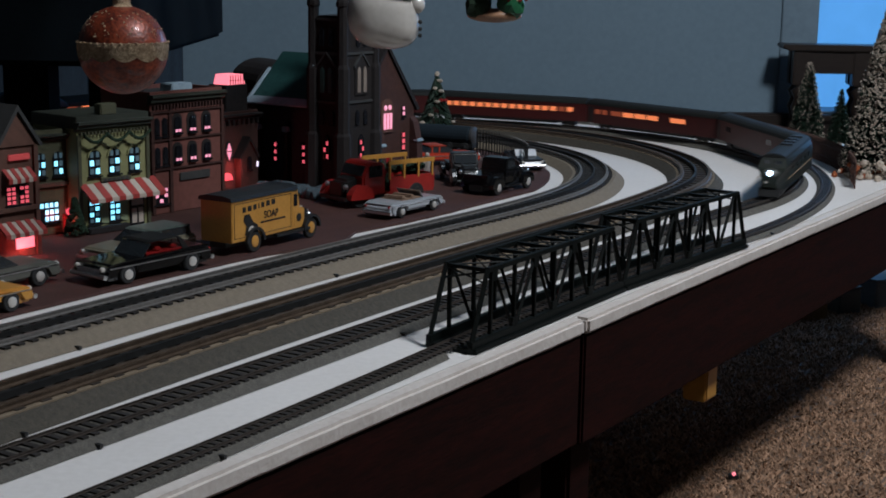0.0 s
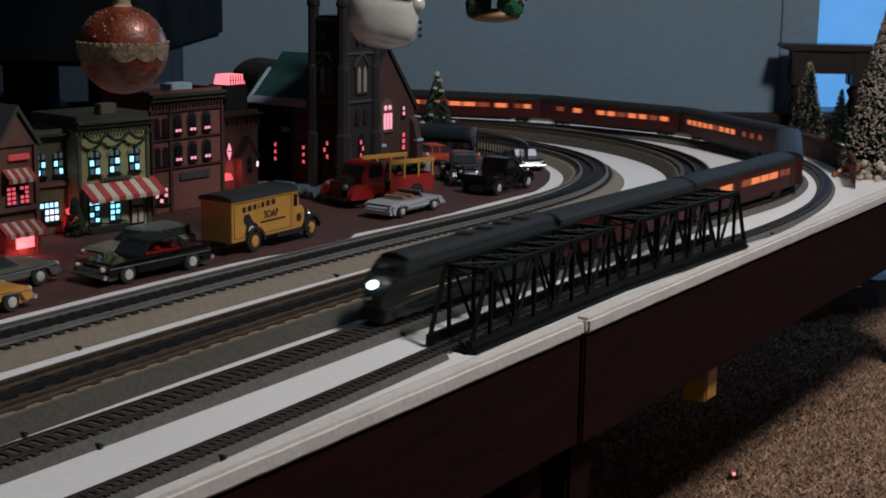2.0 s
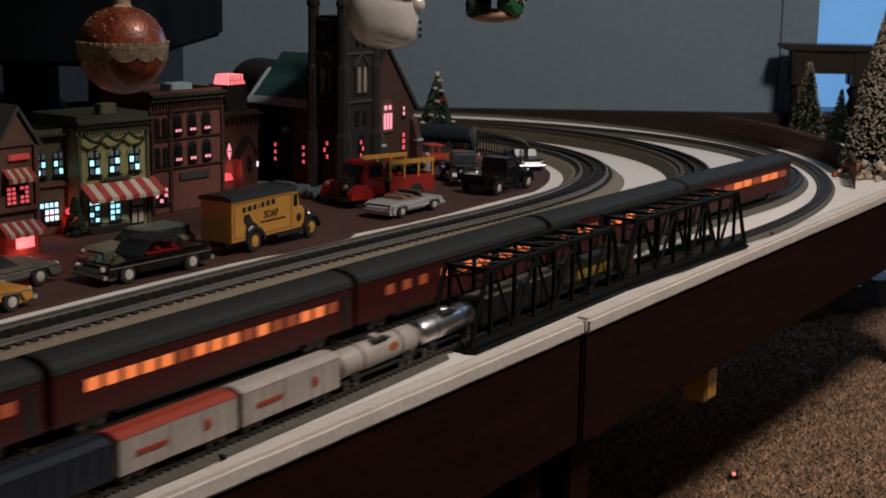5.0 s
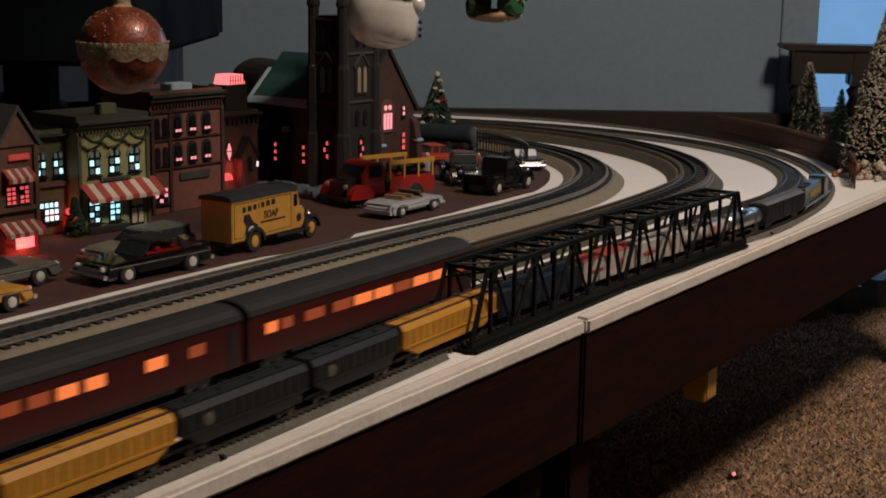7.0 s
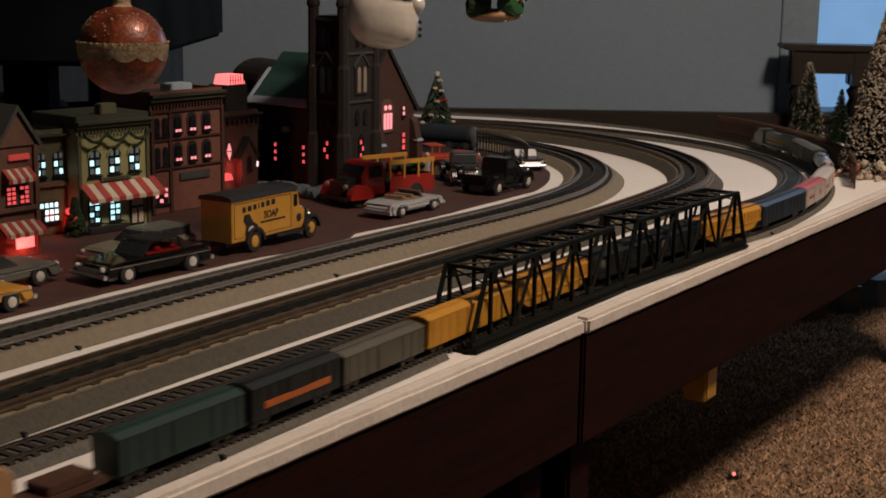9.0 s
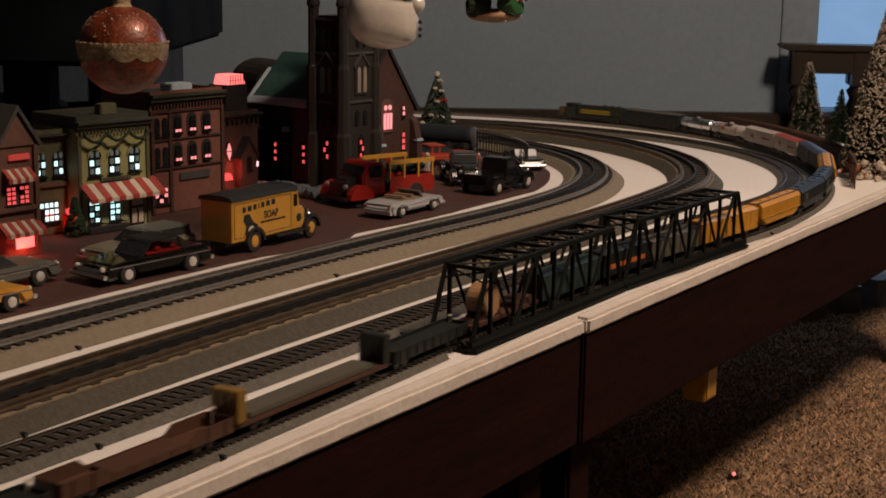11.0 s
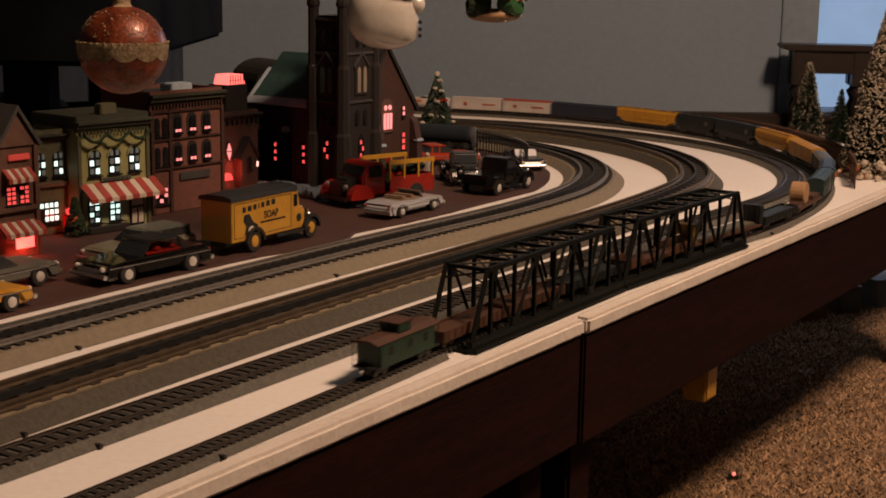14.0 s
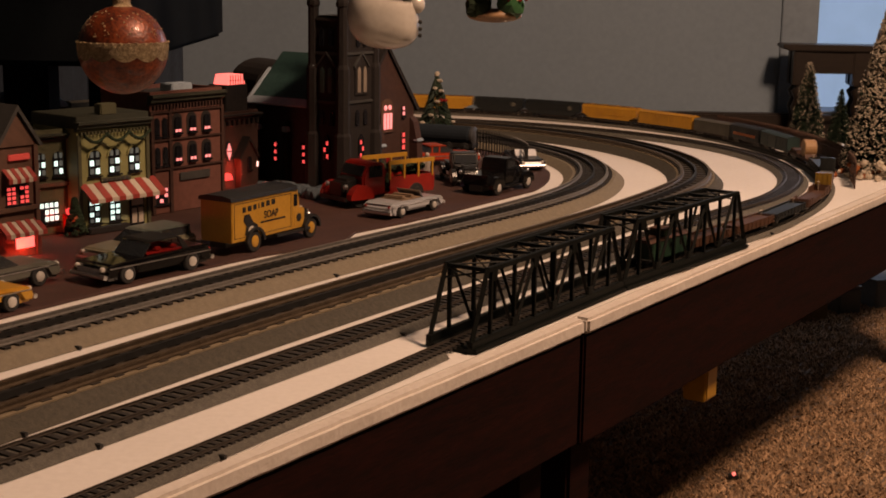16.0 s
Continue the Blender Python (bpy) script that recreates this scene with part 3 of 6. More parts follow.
    for x in (0.0300, 0.0545):
        part("drape", prism([(x - 0.0050, 0.0340), (x + 0.0050, 0.0340), (x + 0.0042, 0.0080), (x - 0.0046, 0.0095)], "y", -0.0016, 0.0), M["drape"], t, "pale green window drape")
    d = part("shop_door", box(0.062, 0.080, -0.0015, 0.0, 0.0, 0.034), M["unlit"], t)
    for x in (0.0668, 0.0752):
        part("pane", box(x - 0.0030, x + 0.0030, -0.0024, -0.0016, 0.004, 0.0195), M["awning_white"], d)
    part("transom", box(0.0638, 0.0782, -0.0024, -0.0016, 0.0225, 0.0290), M["awning_white"], d)
    part("planter", box(0.004, 0.055, -0.012, -0.003, 0.0, 0.0065, 0.001), M["brick_dark"], t)

    t = thing("brick_hotel", spot(-0.317, 1.517, 54), "brown brick ceramic hotel with red lit windows", "building", g)
    shell(t, 0.108, 0.08, 0.128, M["redstone"])
    cornice(t, 0.108, 0.119, M["darktop"], 0, h=0.012)
    for i in range(22):
        part("bracket", box(0.002 + i * 0.0048, 0.0040 + i * 0.0048, -0.0040, 0.0, 0.1145, 0.1200), M["brick"], t)
    for z in (0.0480, 0.0800, 0.1105):
        part("string_course", box(-0.001, 0.109, -0.0022, 0.0, z, z + 0.0022, 0.0004), M["brick"], t)
    for x in (0.001, 0.027, 0.1065):
        part("pilaster", box(x - 0.0024, x + 0.0024, -0.0024, 0.0, 0.0, 0.1140, 0.0004), M["brick"], t)
    for x in (0.038, 0.060, 0.082):
        for z, lit in ((0.088, 0.5), (0.056, 0.5)):
            # flat dark arch plates; the shade of a recess is only in their colour
            part("arch_recess", prism([(x - 0.0075, z - 0.003), (x + 0.0075, z - 0.003)] + [(x + 0.0075 * math.cos(a), z + 0.014 + 0.0075 * math.sin(a)) for a in np.linspace(0, math.pi, 9)], "y", -0.0008, 0.001), M["brick_dark"], t)
            pane_window(t, x, z, 0.0095, 0.013, y=-0.001, cols=2, rows=4, lit=M["lit_pink"], arch=True, picks=((0, 0), (1, 0)))
    for x in (0.0085, 0.0195):
        for z in (0.086, 0.054):
            pane_window(t, x, z, 0.0075, 0.0160, cols=1, rows=2, arch=True)
    part("sign_board", box(0.040, 0.086, -0.002, 0.0, 0.034, 0.043, 0.0005), M["roofdark"], t, "dark sign board")
    pane_window(t, 0.012, 0.012, 0.020, 0.0175, cols=3, rows=3, lit=M["lit_pink"], picks=((0, 2), (1, 2), (2, 1), (0, 1), (1, 0), (2, 2)))
    part("roof_hatch", box(0.060, 0.092, 0.03, 0.05, 0.128, 0.138, 0.001), M["snowcap"], t, "snow-covered roof hatch")

    t = thing("brick_shop", spot(-0.274, 1.672, 54), "red-lit brick shop with glowing red skylight", "building", g)
    shell(t, 0.075, 0.07, 0.090, M["brick"])
    part("porch_gable", prism([(0.034, 0), (0.062, 0), (0.062, 0.042), (0.048, 0.062), (0.034, 0.042)], "y", -0.010, 0.004, 0.0006), M["brick"], t)
    for sx in (-1, 1):
        part("porch_coping", prism([(0.048 + sx * 0.016, 0.039), (0.048, 0.0615), (0.048, 0.0655), (0.048 + sx * 0.018, 0.0405)], "y", -0.0125, 0.004), M["brick_dark"], t)
    pane_window(t, 0.048, 0.026, 0.007, 0.012, y=-0.0102, cols=1, rows=2, arch=True)
    part("turret", box(0.030, 0.068, 0.01, 0.04, 0.0905, 0.127, 0.001), M["brick_dark"], t)
    part("skylight", prism([(0.035, 0.126), (0.066, 0.126), (0.062, 0.139), (0.040, 0.139)], "y", 0.012, 0.036), M["lit_hot"], t, "glowing red glass skylight")
    for i in range(6):
        part("skylight_bar", box(0.0400 + i * 0.0044, 0.0406 + i * 0.0044, 0.0112, 0.0120, 0.1262, 0.1388), M["brick_dark"], t)
    part("skylight_bar", box(0.0375, 0.0635, 0.0110, 0.0119, 0.1318, 0.1324), M["brick_dark"], t)
    cornice(t, 0.075, 0.084, M["brick_dark"], 9, h=0.009)
    w = part("oval_window", prism([(0.023 + 0.0058 * math.cos(a), 0.049 + 0.0125 * math.sin(a)) for a in np.linspace(0, 2 * math.pi, 17)[:-1]], "y", -0.0014, 0.001), M["brick_dark"], t)
    for sz in (-1, 1):
        part("pane", prism([(0.023 - 0.0038, 0.049 + sz * 0.0008), (0.023 + 0.0038, 0.049 + sz * 0.0008), (0.023, 0.049 + sz * 0.0105)], "y", -0.0022, -0.0015), M["lit_pink"], w)
    # red lamp glow on the wall, given as an emitting panel
    part("lamp_alcove", prism([(0.020 + 0.009 * math.cos(a), 0.014 + 0.009 * math.sin(a)) for a in np.linspace(0, math.pi, 9)], "y", -0.0015, 0.0), M["lit_red"], t, "arched panel for the red lamp glow")
    part("side_lamp", box(0.0665, 0.0725, -0.0025, 0.0, 0.026, 0.032), M["lit_white"], t, "small bright pinkish lamp")

    t = thing("snowy_house", spot(-0.535, 1.62, 50), "dark ceramic house with snow-covered roof", "building", g)
    shell(t, 0.12, 0.08, 0.096, M["brick_dark"])
    part("snow_roof", prism([(-0.004, 0.098), (0.124, 0.098), (0.105, 0.112), (0.015, 0.112)], "y", -0.004, 0.084, 0.003), M["snowcap"], t, "pale blue snow on the roof")
    for x in (0.03, 0.06, 0.09):
        pane_window(t, x, 0.07, 0.01, 0.015)

    t = thing("arched_hall", spot(-0.268, 2.005, 30), "brown ceramic hall with curved roof", "building", g)
    part("wall", box(0, 0.085, 0, 0.09, 0, 0.10), M["brick"], t)
    part("vault_roof", prism([(-0.003, 0.098)] + [(0.0425 + 0.0455 * math.cos(a), 0.099 + 0.036 * math.sin(a)) for a in np.linspace(math.pi, 0, 13)] + [(0.088, 0.098)], "y", -0.003, 0.093), M["brick_dark"], t)
    for x in (0.022, 0.0425, 0.063):
        pane_window(t, x, 0.06, 0.01, 0.015, cols=2, rows=2)


def church():
    t = thing("church", spot(-0.135, 1.668, 56.5), "dark brick ceramic church with green slate roof", "church", "lighted ceramic village")
    # nave with its ridge running back from the street
    part("nave", prism([(0.056, 0), (0.176, 0), (0.176, 0.100), (0.117, 0.152), (0.056, 0.100)], "y", 0.012, 0.165), M["nave"], t)
    part("gable_front", prism([(0.057, 0), (0.177, 0), (0.177, 0.094), (0.117, 0.170), (0.057, 0.094)], "y", 0.004, 0.014), M["brick"], t)
    for sx, name in ((-1, "roof_slope"), (1, "roof_slope")):
        part(name, prism([(0.117 + sx * 0.066, 0.096), (0.117, 0.1550), (0.117, 0.1600), (0.117 + sx * 0.071, 0.097)], "y", 0.016, 0.172, 0.0008), M["slate"], t, "dark green slate roof")
        part("gable_coping", prism([(0.117 + sx * 0.065, 0.089), (0.117, 0.170), (0.117, 0.1765), (0.117 + sx * 0.070, 0.092)], "y", 0.001, 0.0155), M["brick_dark"], t)
    # pale roof highlights put into these snow-coloured strips on eave and rake
    part("roof_snow", prism([(0.0445, 0.0965), (0.0540, 0.1055), (0.0525, 0.1075), (0.0430, 0.0985)], "y", 0.050, 0.1725, 0.0008), M["snowcap"], t, "pale snow with painted highlight along the eaves")
    part("rake_snow", prism([(0.0445, 0.0975), (0.092, 0.1390), (0.090, 0.1410), (0.0430, 0.0995)], "y", 0.1685, 0.1735, 0.0008), M["snowcap"], t, "snow-coloured painted highlight on the roof edge")
    part("gable_cross", rod((0.117, 0.008, 0.174), (0.117, 0.008, 0.188), 0.0016), M["brick_dark"], t)
    # rose group and door in the gable
    w = part("main_window", prism([(0.104, 0.066), (0.130, 0.066), (0.130, 0.096)] + [(0.117 + 0.013 * math.cos(a), 0.096 + 0.012 * math.sin(a)) for a in (0.6, 1.2, 1.57, 1.95, 2.55)] + [(0.104, 0.096)], "y", 0.002, 0.005), M["brownstone"], t)
    for x, z, ww, hh in ((0.1105, 0.070, 0.004, 0.020), (0.117, 0.070, 0.0042, 0.020), (0.1235, 0.070, 0.004, 0.020)):
        part("pane", box(x - ww / 2, x + ww / 2, 0.0008, 0.0018, z, z + hh), M["lit_pink"], w)
    for x, z in ((0.1125, 0.097), (0.1215, 0.097)):
        part("pane", blob((x, 0.0015, z), 0.0034, sub=2, squash=(1, 0.3, 1)), M["lit_pink"], w)
    pane_window(t, 0.153, 0.084, 0.006, 0.010, y=0.004, cols=1, rows=2, lit=M["lit_pink"], arch=True)
    pane_window(t, 0.153, 0.040, 0.008, 0.020, y=0.004, cols=1, rows=3, lit=M["lit_red"], arch=True)
    pane_window(t, 0.090, 0.040, 0.008, 0.020, y=0.004, cols=1, rows=3, lit=M["lit_red"], chance=0.5, arch=True)
    part("door", prism([(0.107, 0), (0.127, 0), (0.127, 0.028), (0.117, 0.038), (0.107, 0.028)], "y", 0.001, 0.005), M["red"], t, "dark red arched door")
    for x in (0.094, 0.174):
        part("buttress", prism([(0.004, 0), (-0.010, 0), (-0.008, 0.05), (-0.002, 0.075), (0.004, 0.082)], "x", x - 0.006, x + 0.006), M["brick"], t)
        part("buttress_cap", box(x - 0.0065, x + 0.0065, -0.010, -0.002, 0.050, 0.054, 0.001), M["snowcap"], t)
    # side windows of the nave look left
    for y in (0.043, 0.086, 0.132):
        f = part("side_window", box(0.0545, 0.0572, y - 0.005, y + 0.005, 0.024, 0.052), M["unlit"], t)
        for z in (0.026, 0.035, 0.044):
            if random.random() < 0.85:
                part("pane", box(0.0535, 0.0544, y - 0.0016, y + 0.0016, z, z + 0.0045), M["lit_red"], f)
        part("buttress", prism([(0.057, 0), (0.046, 0), (0.048, 0.064), (0.057, 0.080)], "y", y + 0.021, y + 0.029), M["brick_dark"], t)
        part("buttress_cap", box(0.0465, 0.053, y + 0.020, y + 0.030, 0.064, 0.071, 0.001), M["snowcap"], t)
    # tower
    tw = part("tower", box(0.006, 0.072, -0.004, 0.044, 0, 0.212, 0.0015), M["brick_dark"], t)
    tw.location.x = 0.012
    for x, y in ((0.008, -0.002), (0.070, -0.002), (0.008, 0.042), (0.070, 0.042)):
        part("corner_buttress", lathe([(0.0115, 0), (0.0105, 0.07), (0.0085, 0.074), (0.0085, 0.15), (0.0065, 0.155), (0.0065, 0.222), (0.008, 0.224), (0.008, 0.228), (0.0045, 0.236), (0.0035, 0.262), (0.0005, 0.275)], 8, m=Matrix.Translation((x, y, 0))), M["brick_dark"], tw)
        for z, r in ((0.072, 0.011), (0.152, 0.009)):
            part("snow_ledge", blob((x - 0.002, y - 0.002, z), r * 0.55, sub=1, rough=0.4, squash=(1, 1, 0.45)), M["snowcap"], tw)
    for z in (0.108, 0.166, 0.206):
        part("string_course", box(0.004, 0.074, -0.006, 0.046, z, z + 0.0035, 0.0006), M["roofdark"], tw)
    for i in range(7):
        part("battlement", box(0.010 + i * 0.0086, 0.0146 + i * 0.0086, -0.006, -0.001, 0.2095, 0.220), M["brick_dark"], tw)
    # one paired belfry opening on the street face, louvres pale, and one on the side face, louvres dark
    arch_pts = lambda c, w, z0, z1: [(c - w, z0), (c + w, z0), (c + w, z1), (c, z1 + w * 1.3), (c - w, z1)]
    for axis, c, a0, a1, m in (("y", 0.041, -0.0056, -0.003, M["stone"]), ("x", 0.020, 0.0044, 0.007, M["slate"])):
        f = part("belfry_window", prism(arch_pts(c, 0.0125, 0.118, 0.150), axis, a0, a1), M["brick_dark"], tw)
        for k in (-0.0058, 0.0058):
            part("louvre", prism(arch_pts(c + k, 0.0030, 0.121, 0.148), axis, a0 - 0.0009, a0 - 0.0001), m, f)
        part("hood_mould", prism([(c - 0.0150, 0.150), (c, 0.167), (c + 0.0150, 0.150), (c + 0.0150, 0.153), (c, 0.170), (c - 0.0150, 0.153)], axis, a0 - 0.0012, a1), M["roofdark"], tw)
        for k, z, h in ((-0.007, 0.176, 0.018), (0.007, 0.176, 0.018), (-0.008, 0.082, 0.014), (0.008, 0.082, 0.014)):
            part("slit_window", prism(arch_pts(c + k, 0.0032, z, z + h), axis, a0 - 0.0004, a1), M["unlit"], tw)
        f = part("lower_window", prism(arch_pts(c, 0.0050, 0.040, 0.064), axis, a0 - 0.0004, a1), M["unlit"], tw)
        for k, z in ((-0.002, 0.042), (0.002, 0.050), (-0.002, 0.058)):
            lo, hi = (c + k - 0.0013, c + k + 0.0013)
            bm = box(lo, hi, a0 - 0.0012, a0 - 0.0005, z, z + 0.005) if axis == "y" else box(a0 - 0.0012, a0 - 0.0005, lo, hi, z, z + 0.005)
            part("pane", bm, M["lit_red"], f)
    bm = bmesh.new()
    for i in range(40):
        blob((random.uniform(-0.03, 0.0), random.uniform(-0.005, 0.09), random.uniform(0.001, 0.007)), random.uniform(0.005, 0.010), bm, 2, 0.4)
    tagged(part("snow_drift", bm, M["greydrift"], t), "grey-blue snow drift at the church foot")


town()
church()
lamp("alcove_bulb", "POINT", (-0.250, 1.680, TABLE + 0.028), (0, 0, 0), 0.034, (1.0, 0.13, 0.09), 0.004)
# added lamps outside the fronts for red light spilling from within
lamp("shop_red_spill", "POINT", (-0.386, 1.284, TABLE + 0.012), (0, 0, 0), 0.022, (1.0, 0.08, 0.05), 0.004)
lamp("doorway_red_spill", "POINT", (-0.381, 1.394, TABLE + 0.022), (0, 0, 0), 0.010, (1.0, 0.08, 0.05), 0.004)


# ---- model vehicles ----
def wheel(parent, x, y, r, w=0.006, hub=None):
    out = -1 if y < 0 else 1
    ty = part("wheel", lathe([(r * 0.9, -w / 2), (r, -w * 0.35), (r, w * 0.35), (r * 0.9, w / 2)], 18, m=Matrix.Translation((x, y, r)) @ Matrix.Rotation(math.pi / 2, 4, "X")), M["tyre"], parent, "black tyre")
    part("hubcap", lathe([(r * 0.56, -0.0006), (r * 0.52, 0.0008), (r * 0.3, 0.0015), (r * 0.1, 0.0017)], 16, m=Matrix.Translation((x, y + out * w / 2, r)) @ Matrix.Rotation(-out * math.pi / 2, 4, "X")), hub or M["hub"], ty)


def saloon(name, m, label, body, length=0.118, roof=None, cabin="hardtop", interior=None, trim=True, glass=None, group="model cars on the plaza", wheel_hub=None):
    """A 1950s model car with its nose towards +x."""
    t = thing(name, m, label, "model car", group)
    L, w = length / 2, length * 0.185
    low = 0.0055
    k = length / 0.118 * 0.87
    side = [(-L, 0.009), (-L * 0.985, 0.020), (-L * 0.93, 0.0235), (-L * 0.50, 0.0235), (-L * 0.1, 0.0225), (L * 0.42, 0.0222), (L * 0.90, 0.0205), (L * 0.985, 0.0175), (L, 0.009), (L * 0.96, low), (L * 0.78, low)]
    arch = lambda c: [(c + 0.0108 * math.cos(a), low + 0.0105 * math.sin(a)) for a in (0.25, 0.8, 1.57, 2.34, 2.9)]
    side += arch(L * 0.60) + arch(-L * 0.60) + [(-L * 0.78, low), (-L * 0.96, low)]
    side = [(x, z * k) for x, z in side]
    bd = part("body", prism(side, "y", -w, w, 0.0028), body, t)
    if cabin in ("hardtop", "wagon"):
        back = -0.92 if cabin == "wagon" else -0.58
        top = -0.86 if cabin == "wagon" else -0.40
        glasshouse = [(L * back, 0.0222 * k), (L * top, 0.0345 * k), (L * 0.02, 0.0348 * k), (L * 0.32, 0.0222 * k)]
        part("glasshouse", prism(glasshouse, "y", -w * 0.83, w * 0.83, 0.001), glass or M["glass"], t)
        part("roof", prism([(L * (top - 0.05), 0.0335 * k), (L * (top - 0.01), 0.0362 * k), (L * -0.02, 0.0365 * k), (L * 0.05, 0.0336 * k)], "y", -w * 0.84, w * 0.84, 0.001), roof or body, t)
        for x in (top * 0.97, -0.18, ):
            for y in (-1, 1):
                part("pillar", box(L * x - 0.0012, L * x + 0.0012, y * w * 0.835 - 0.0006, y * w * 0.835 + 0.0006, 0.022 * k, 0.034 * k), roof or body, t)
    else:
        part("interior", box(-L * 0.48, L * 0.20, -w * 0.78, w * 0.78, 0.0224 * k, 0.0245 * k, 0.0006), interior or M["red"], t)
        for x in (-0.36, -0.05):
            part("seat", box(L * x - 0.004, L * x + 0.004, -w * 0.7, w * 0.7, 0.0240 * k, 0.0285 * k, 0.0015), interior or M["red"], t)
        if roof:
            part("roof", prism([(-L * 0.46, 0.0345 * k), (-L * 0.40, 0.0362 * k), (L * 0.10, 0.0362 * k), (L * 0.15, 0.0345 * k)], "y", -w * 0.8, w * 0.8, 0.0006), roof, t)
            for s in (-1, 1):
                part("rear_pillar", prism([(-L * 0.60, 0.0225 * k), (-L * 0.48, 0.0225 * k), (-L * 0.38, 0.0350 * k), (-L * 0.44, 0.0350 * k)], "y", s * w * 0.76 - 0.001, s * w * 0.76 + 0.001), roof, t)
        part("windscreen", prism([(L * 0.30, 0.0222 * k), (L * 0.14, 0.0335 * k), (L * 0.115, 0.0335 * k), (L * 0.27, 0.0222 * k)], "y", -w * 0.8, w * 0.8), glass or M["chrome"], t)
    for s in (-1, 1):
        if trim:
            part("chrome_strip", box(-L * 0.95, L * 0.92, s * w - 0.0004, s * w + 0.0004, 0.0168 * k, 0.0178 * k), M["chrome"], bd)
        part("headlight", blob((L * 0.975, s * w * 0.72, 0.0165 * k), 0.0028 * k, sub=2), M["pearl"], bd)
        part("tail_light", blob((-L * 0.985, s * w * 0.80, 0.0175 * k), 0.0022 * k, sub=1), M["red"], bd)
        for x in (L * 0.60, -L * 0.60):
            wheel(t, x, s * (w - 0.003), 0.0092 * k, hub=wheel_hub)
    for x in (L * 1.005, -L * 1.005):
        part("bumper", rod((x, -w * 0.98, 0.0098 * k), (x, w * 0.98, 0.0098 * k), 0.0021, 0.0021, 10), M["chrome"], t)
    gr = part("grille", box(L * 0.985, L * 0.998, -w * 0.64, w * 0.64, 0.0120 * k, 0.0172 * k, 0.0003), M["black"], t)
    for z in (0.0130, 0.0146, 0.0162):
        part("grille_bar", rod((L * 1.002, -w * 0.62, z * k), (L * 1.002, w * 0.62, z * k), 0.0007, 0.0007, 8), M["chrome"], gr)
    return t


def box_truck():
    t = thing("delivery_truck", spot(-0.180, 1.366, 59) @ Matrix.Diagonal((0.92, 0.78, 1.0, 1.0)), "yellow vintage delivery truck with black roof", "model truck", "model cars on the plaza")
    w, y = 0.0245, M["yellow"]
    part("cargo_box", box(-0.072, 0.030, -w, w, 0.013, 0.053, 0.0008), y, t)
    part("roof", prism([(-w - 0.0015, 0.0525), (w + 0.0015, 0.0525), (w, 0.056), (w * 0.5, 0.0578), (-w * 0.5, 0.0578), (-w, 0.056)], "x", -0.074, 0.038), M["black"], t, "black curved roof")
    part("cab", prism([(0.030, 0.013), (0.052, 0.013), (0.052, 0.032), (0.044, 0.034), (0.040, 0.0525), (0.030, 0.0525)], "y", -w * 0.96, w * 0.96, 0.0006), y, t)
    for s in (-1, 1):
        part("cab_window", box(0.0325, 0.0385, s * w * 0.965 - 0.0004, s * w * 0.965 + 0.0004, 0.036, 0.048), M["unlit"], t)
        part("door_panel", box(0.033, 0.050, s * w * 0.965 - 0.0004, s * w * 0.965 + 0.0004, 0.016, 0.031), y, t)
        part("emblem", lathe([(0.0042, -0.0003), (0.0042, 0.0003)], 14, m=Matrix.Translation((0.041, s * (w * 0.965 + 0.0007), 0.024)) @ Matrix.Rotation(math.pi / 2, 4, "X")), M["black"], t)
        part("running_board", box(0.0, 0.058, s * w - 0.003, s * w + 0.003, 0.0095, 0.0125), M["black"], t)
        for x in (-0.036, 0.062):
            part("mudguard", prism([(x + 0.0155 * math.cos(a), 0.0105 + 0.0145 * math.sin(a)) for a in np.linspace(0, math.pi, 9)] + [(x + 0.0125 * math.cos(a), 0.0105 + 0.0120 * math.sin(a)) for a in np.linspace(math.pi, 0, 9)], "y", s * w - 0.004, s * w + 0.003), M["black"], t)
            wheel(t, x, s * (w - 0.002), 0.0108, 0.006, hub=M["yellow"])
        part("headlamp", blob((0.0745, s * 0.0105, 0.021), 0.0032, sub=2), M["chrome"], t)
    part("bonnet", prism([(0.052, 0.012), (0.072, 0.012), (0.072, 0.0265), (0.066, 0.030), (0.052, 0.032)], "y", -0.0125, 0.0125, 0.002), M["black"], t, "black bonnet")
    part("windscreen", prism([(0.0445, 0.0335), (0.0525, 0.0325), (0.0535, 0.0335), (0.0460, 0.0350)], "y", -w * 0.8, w * 0.8), M["pearl"], t)
    part("radiator", box(0.072, 0.074, -0.011, 0.011, 0.012, 0.0265, 0.0005), M["chrome"], t)
    part("chassis", box(-0.070, 0.072, -0.012, 0.012, 0.0075, 0.0128), M["black"], t)
    # lettering and picture are plain shapes: two bars, a figure shape, a thin line
    s = -w - 0.0004
    part("border", box(-0.0685, -0.0678, s, s + 0.0003, 0.0165, 0.0500), M["black"], t)
    part("border", box(-0.0685, 0.0265, s, s + 0.0003, 0.0494, 0.0500), M["black"], t)
    part("border", box(0.0260, 0.0266, s, s + 0.0003, 0.0165, 0.0500), M["black"], t)
    part("border", box(-0.0685, 0.0265, s, s + 0.0003, 0.0165, 0.0170), M["black"], t)
    x = -0.055
    for i, ww in enumerate((6, 7, 6, 2, 6, 7, 7)):
        part("sign_bar", box(x, x + ww * 0.00088, s, s + 0.0003, 0.0404 + i * 0.0004, 0.0456 + i * 0.0004), M["black"], t)
        x += ww * 0.00088 + 0.0030
    lettering("SOAP", 0.0098, (-0.020, s, 0.0310), M["black"], t)
    part("sign_bar", box(-0.026, 0.016, s, s + 0.0003, 0.0268, 0.0284), M["black"], t)
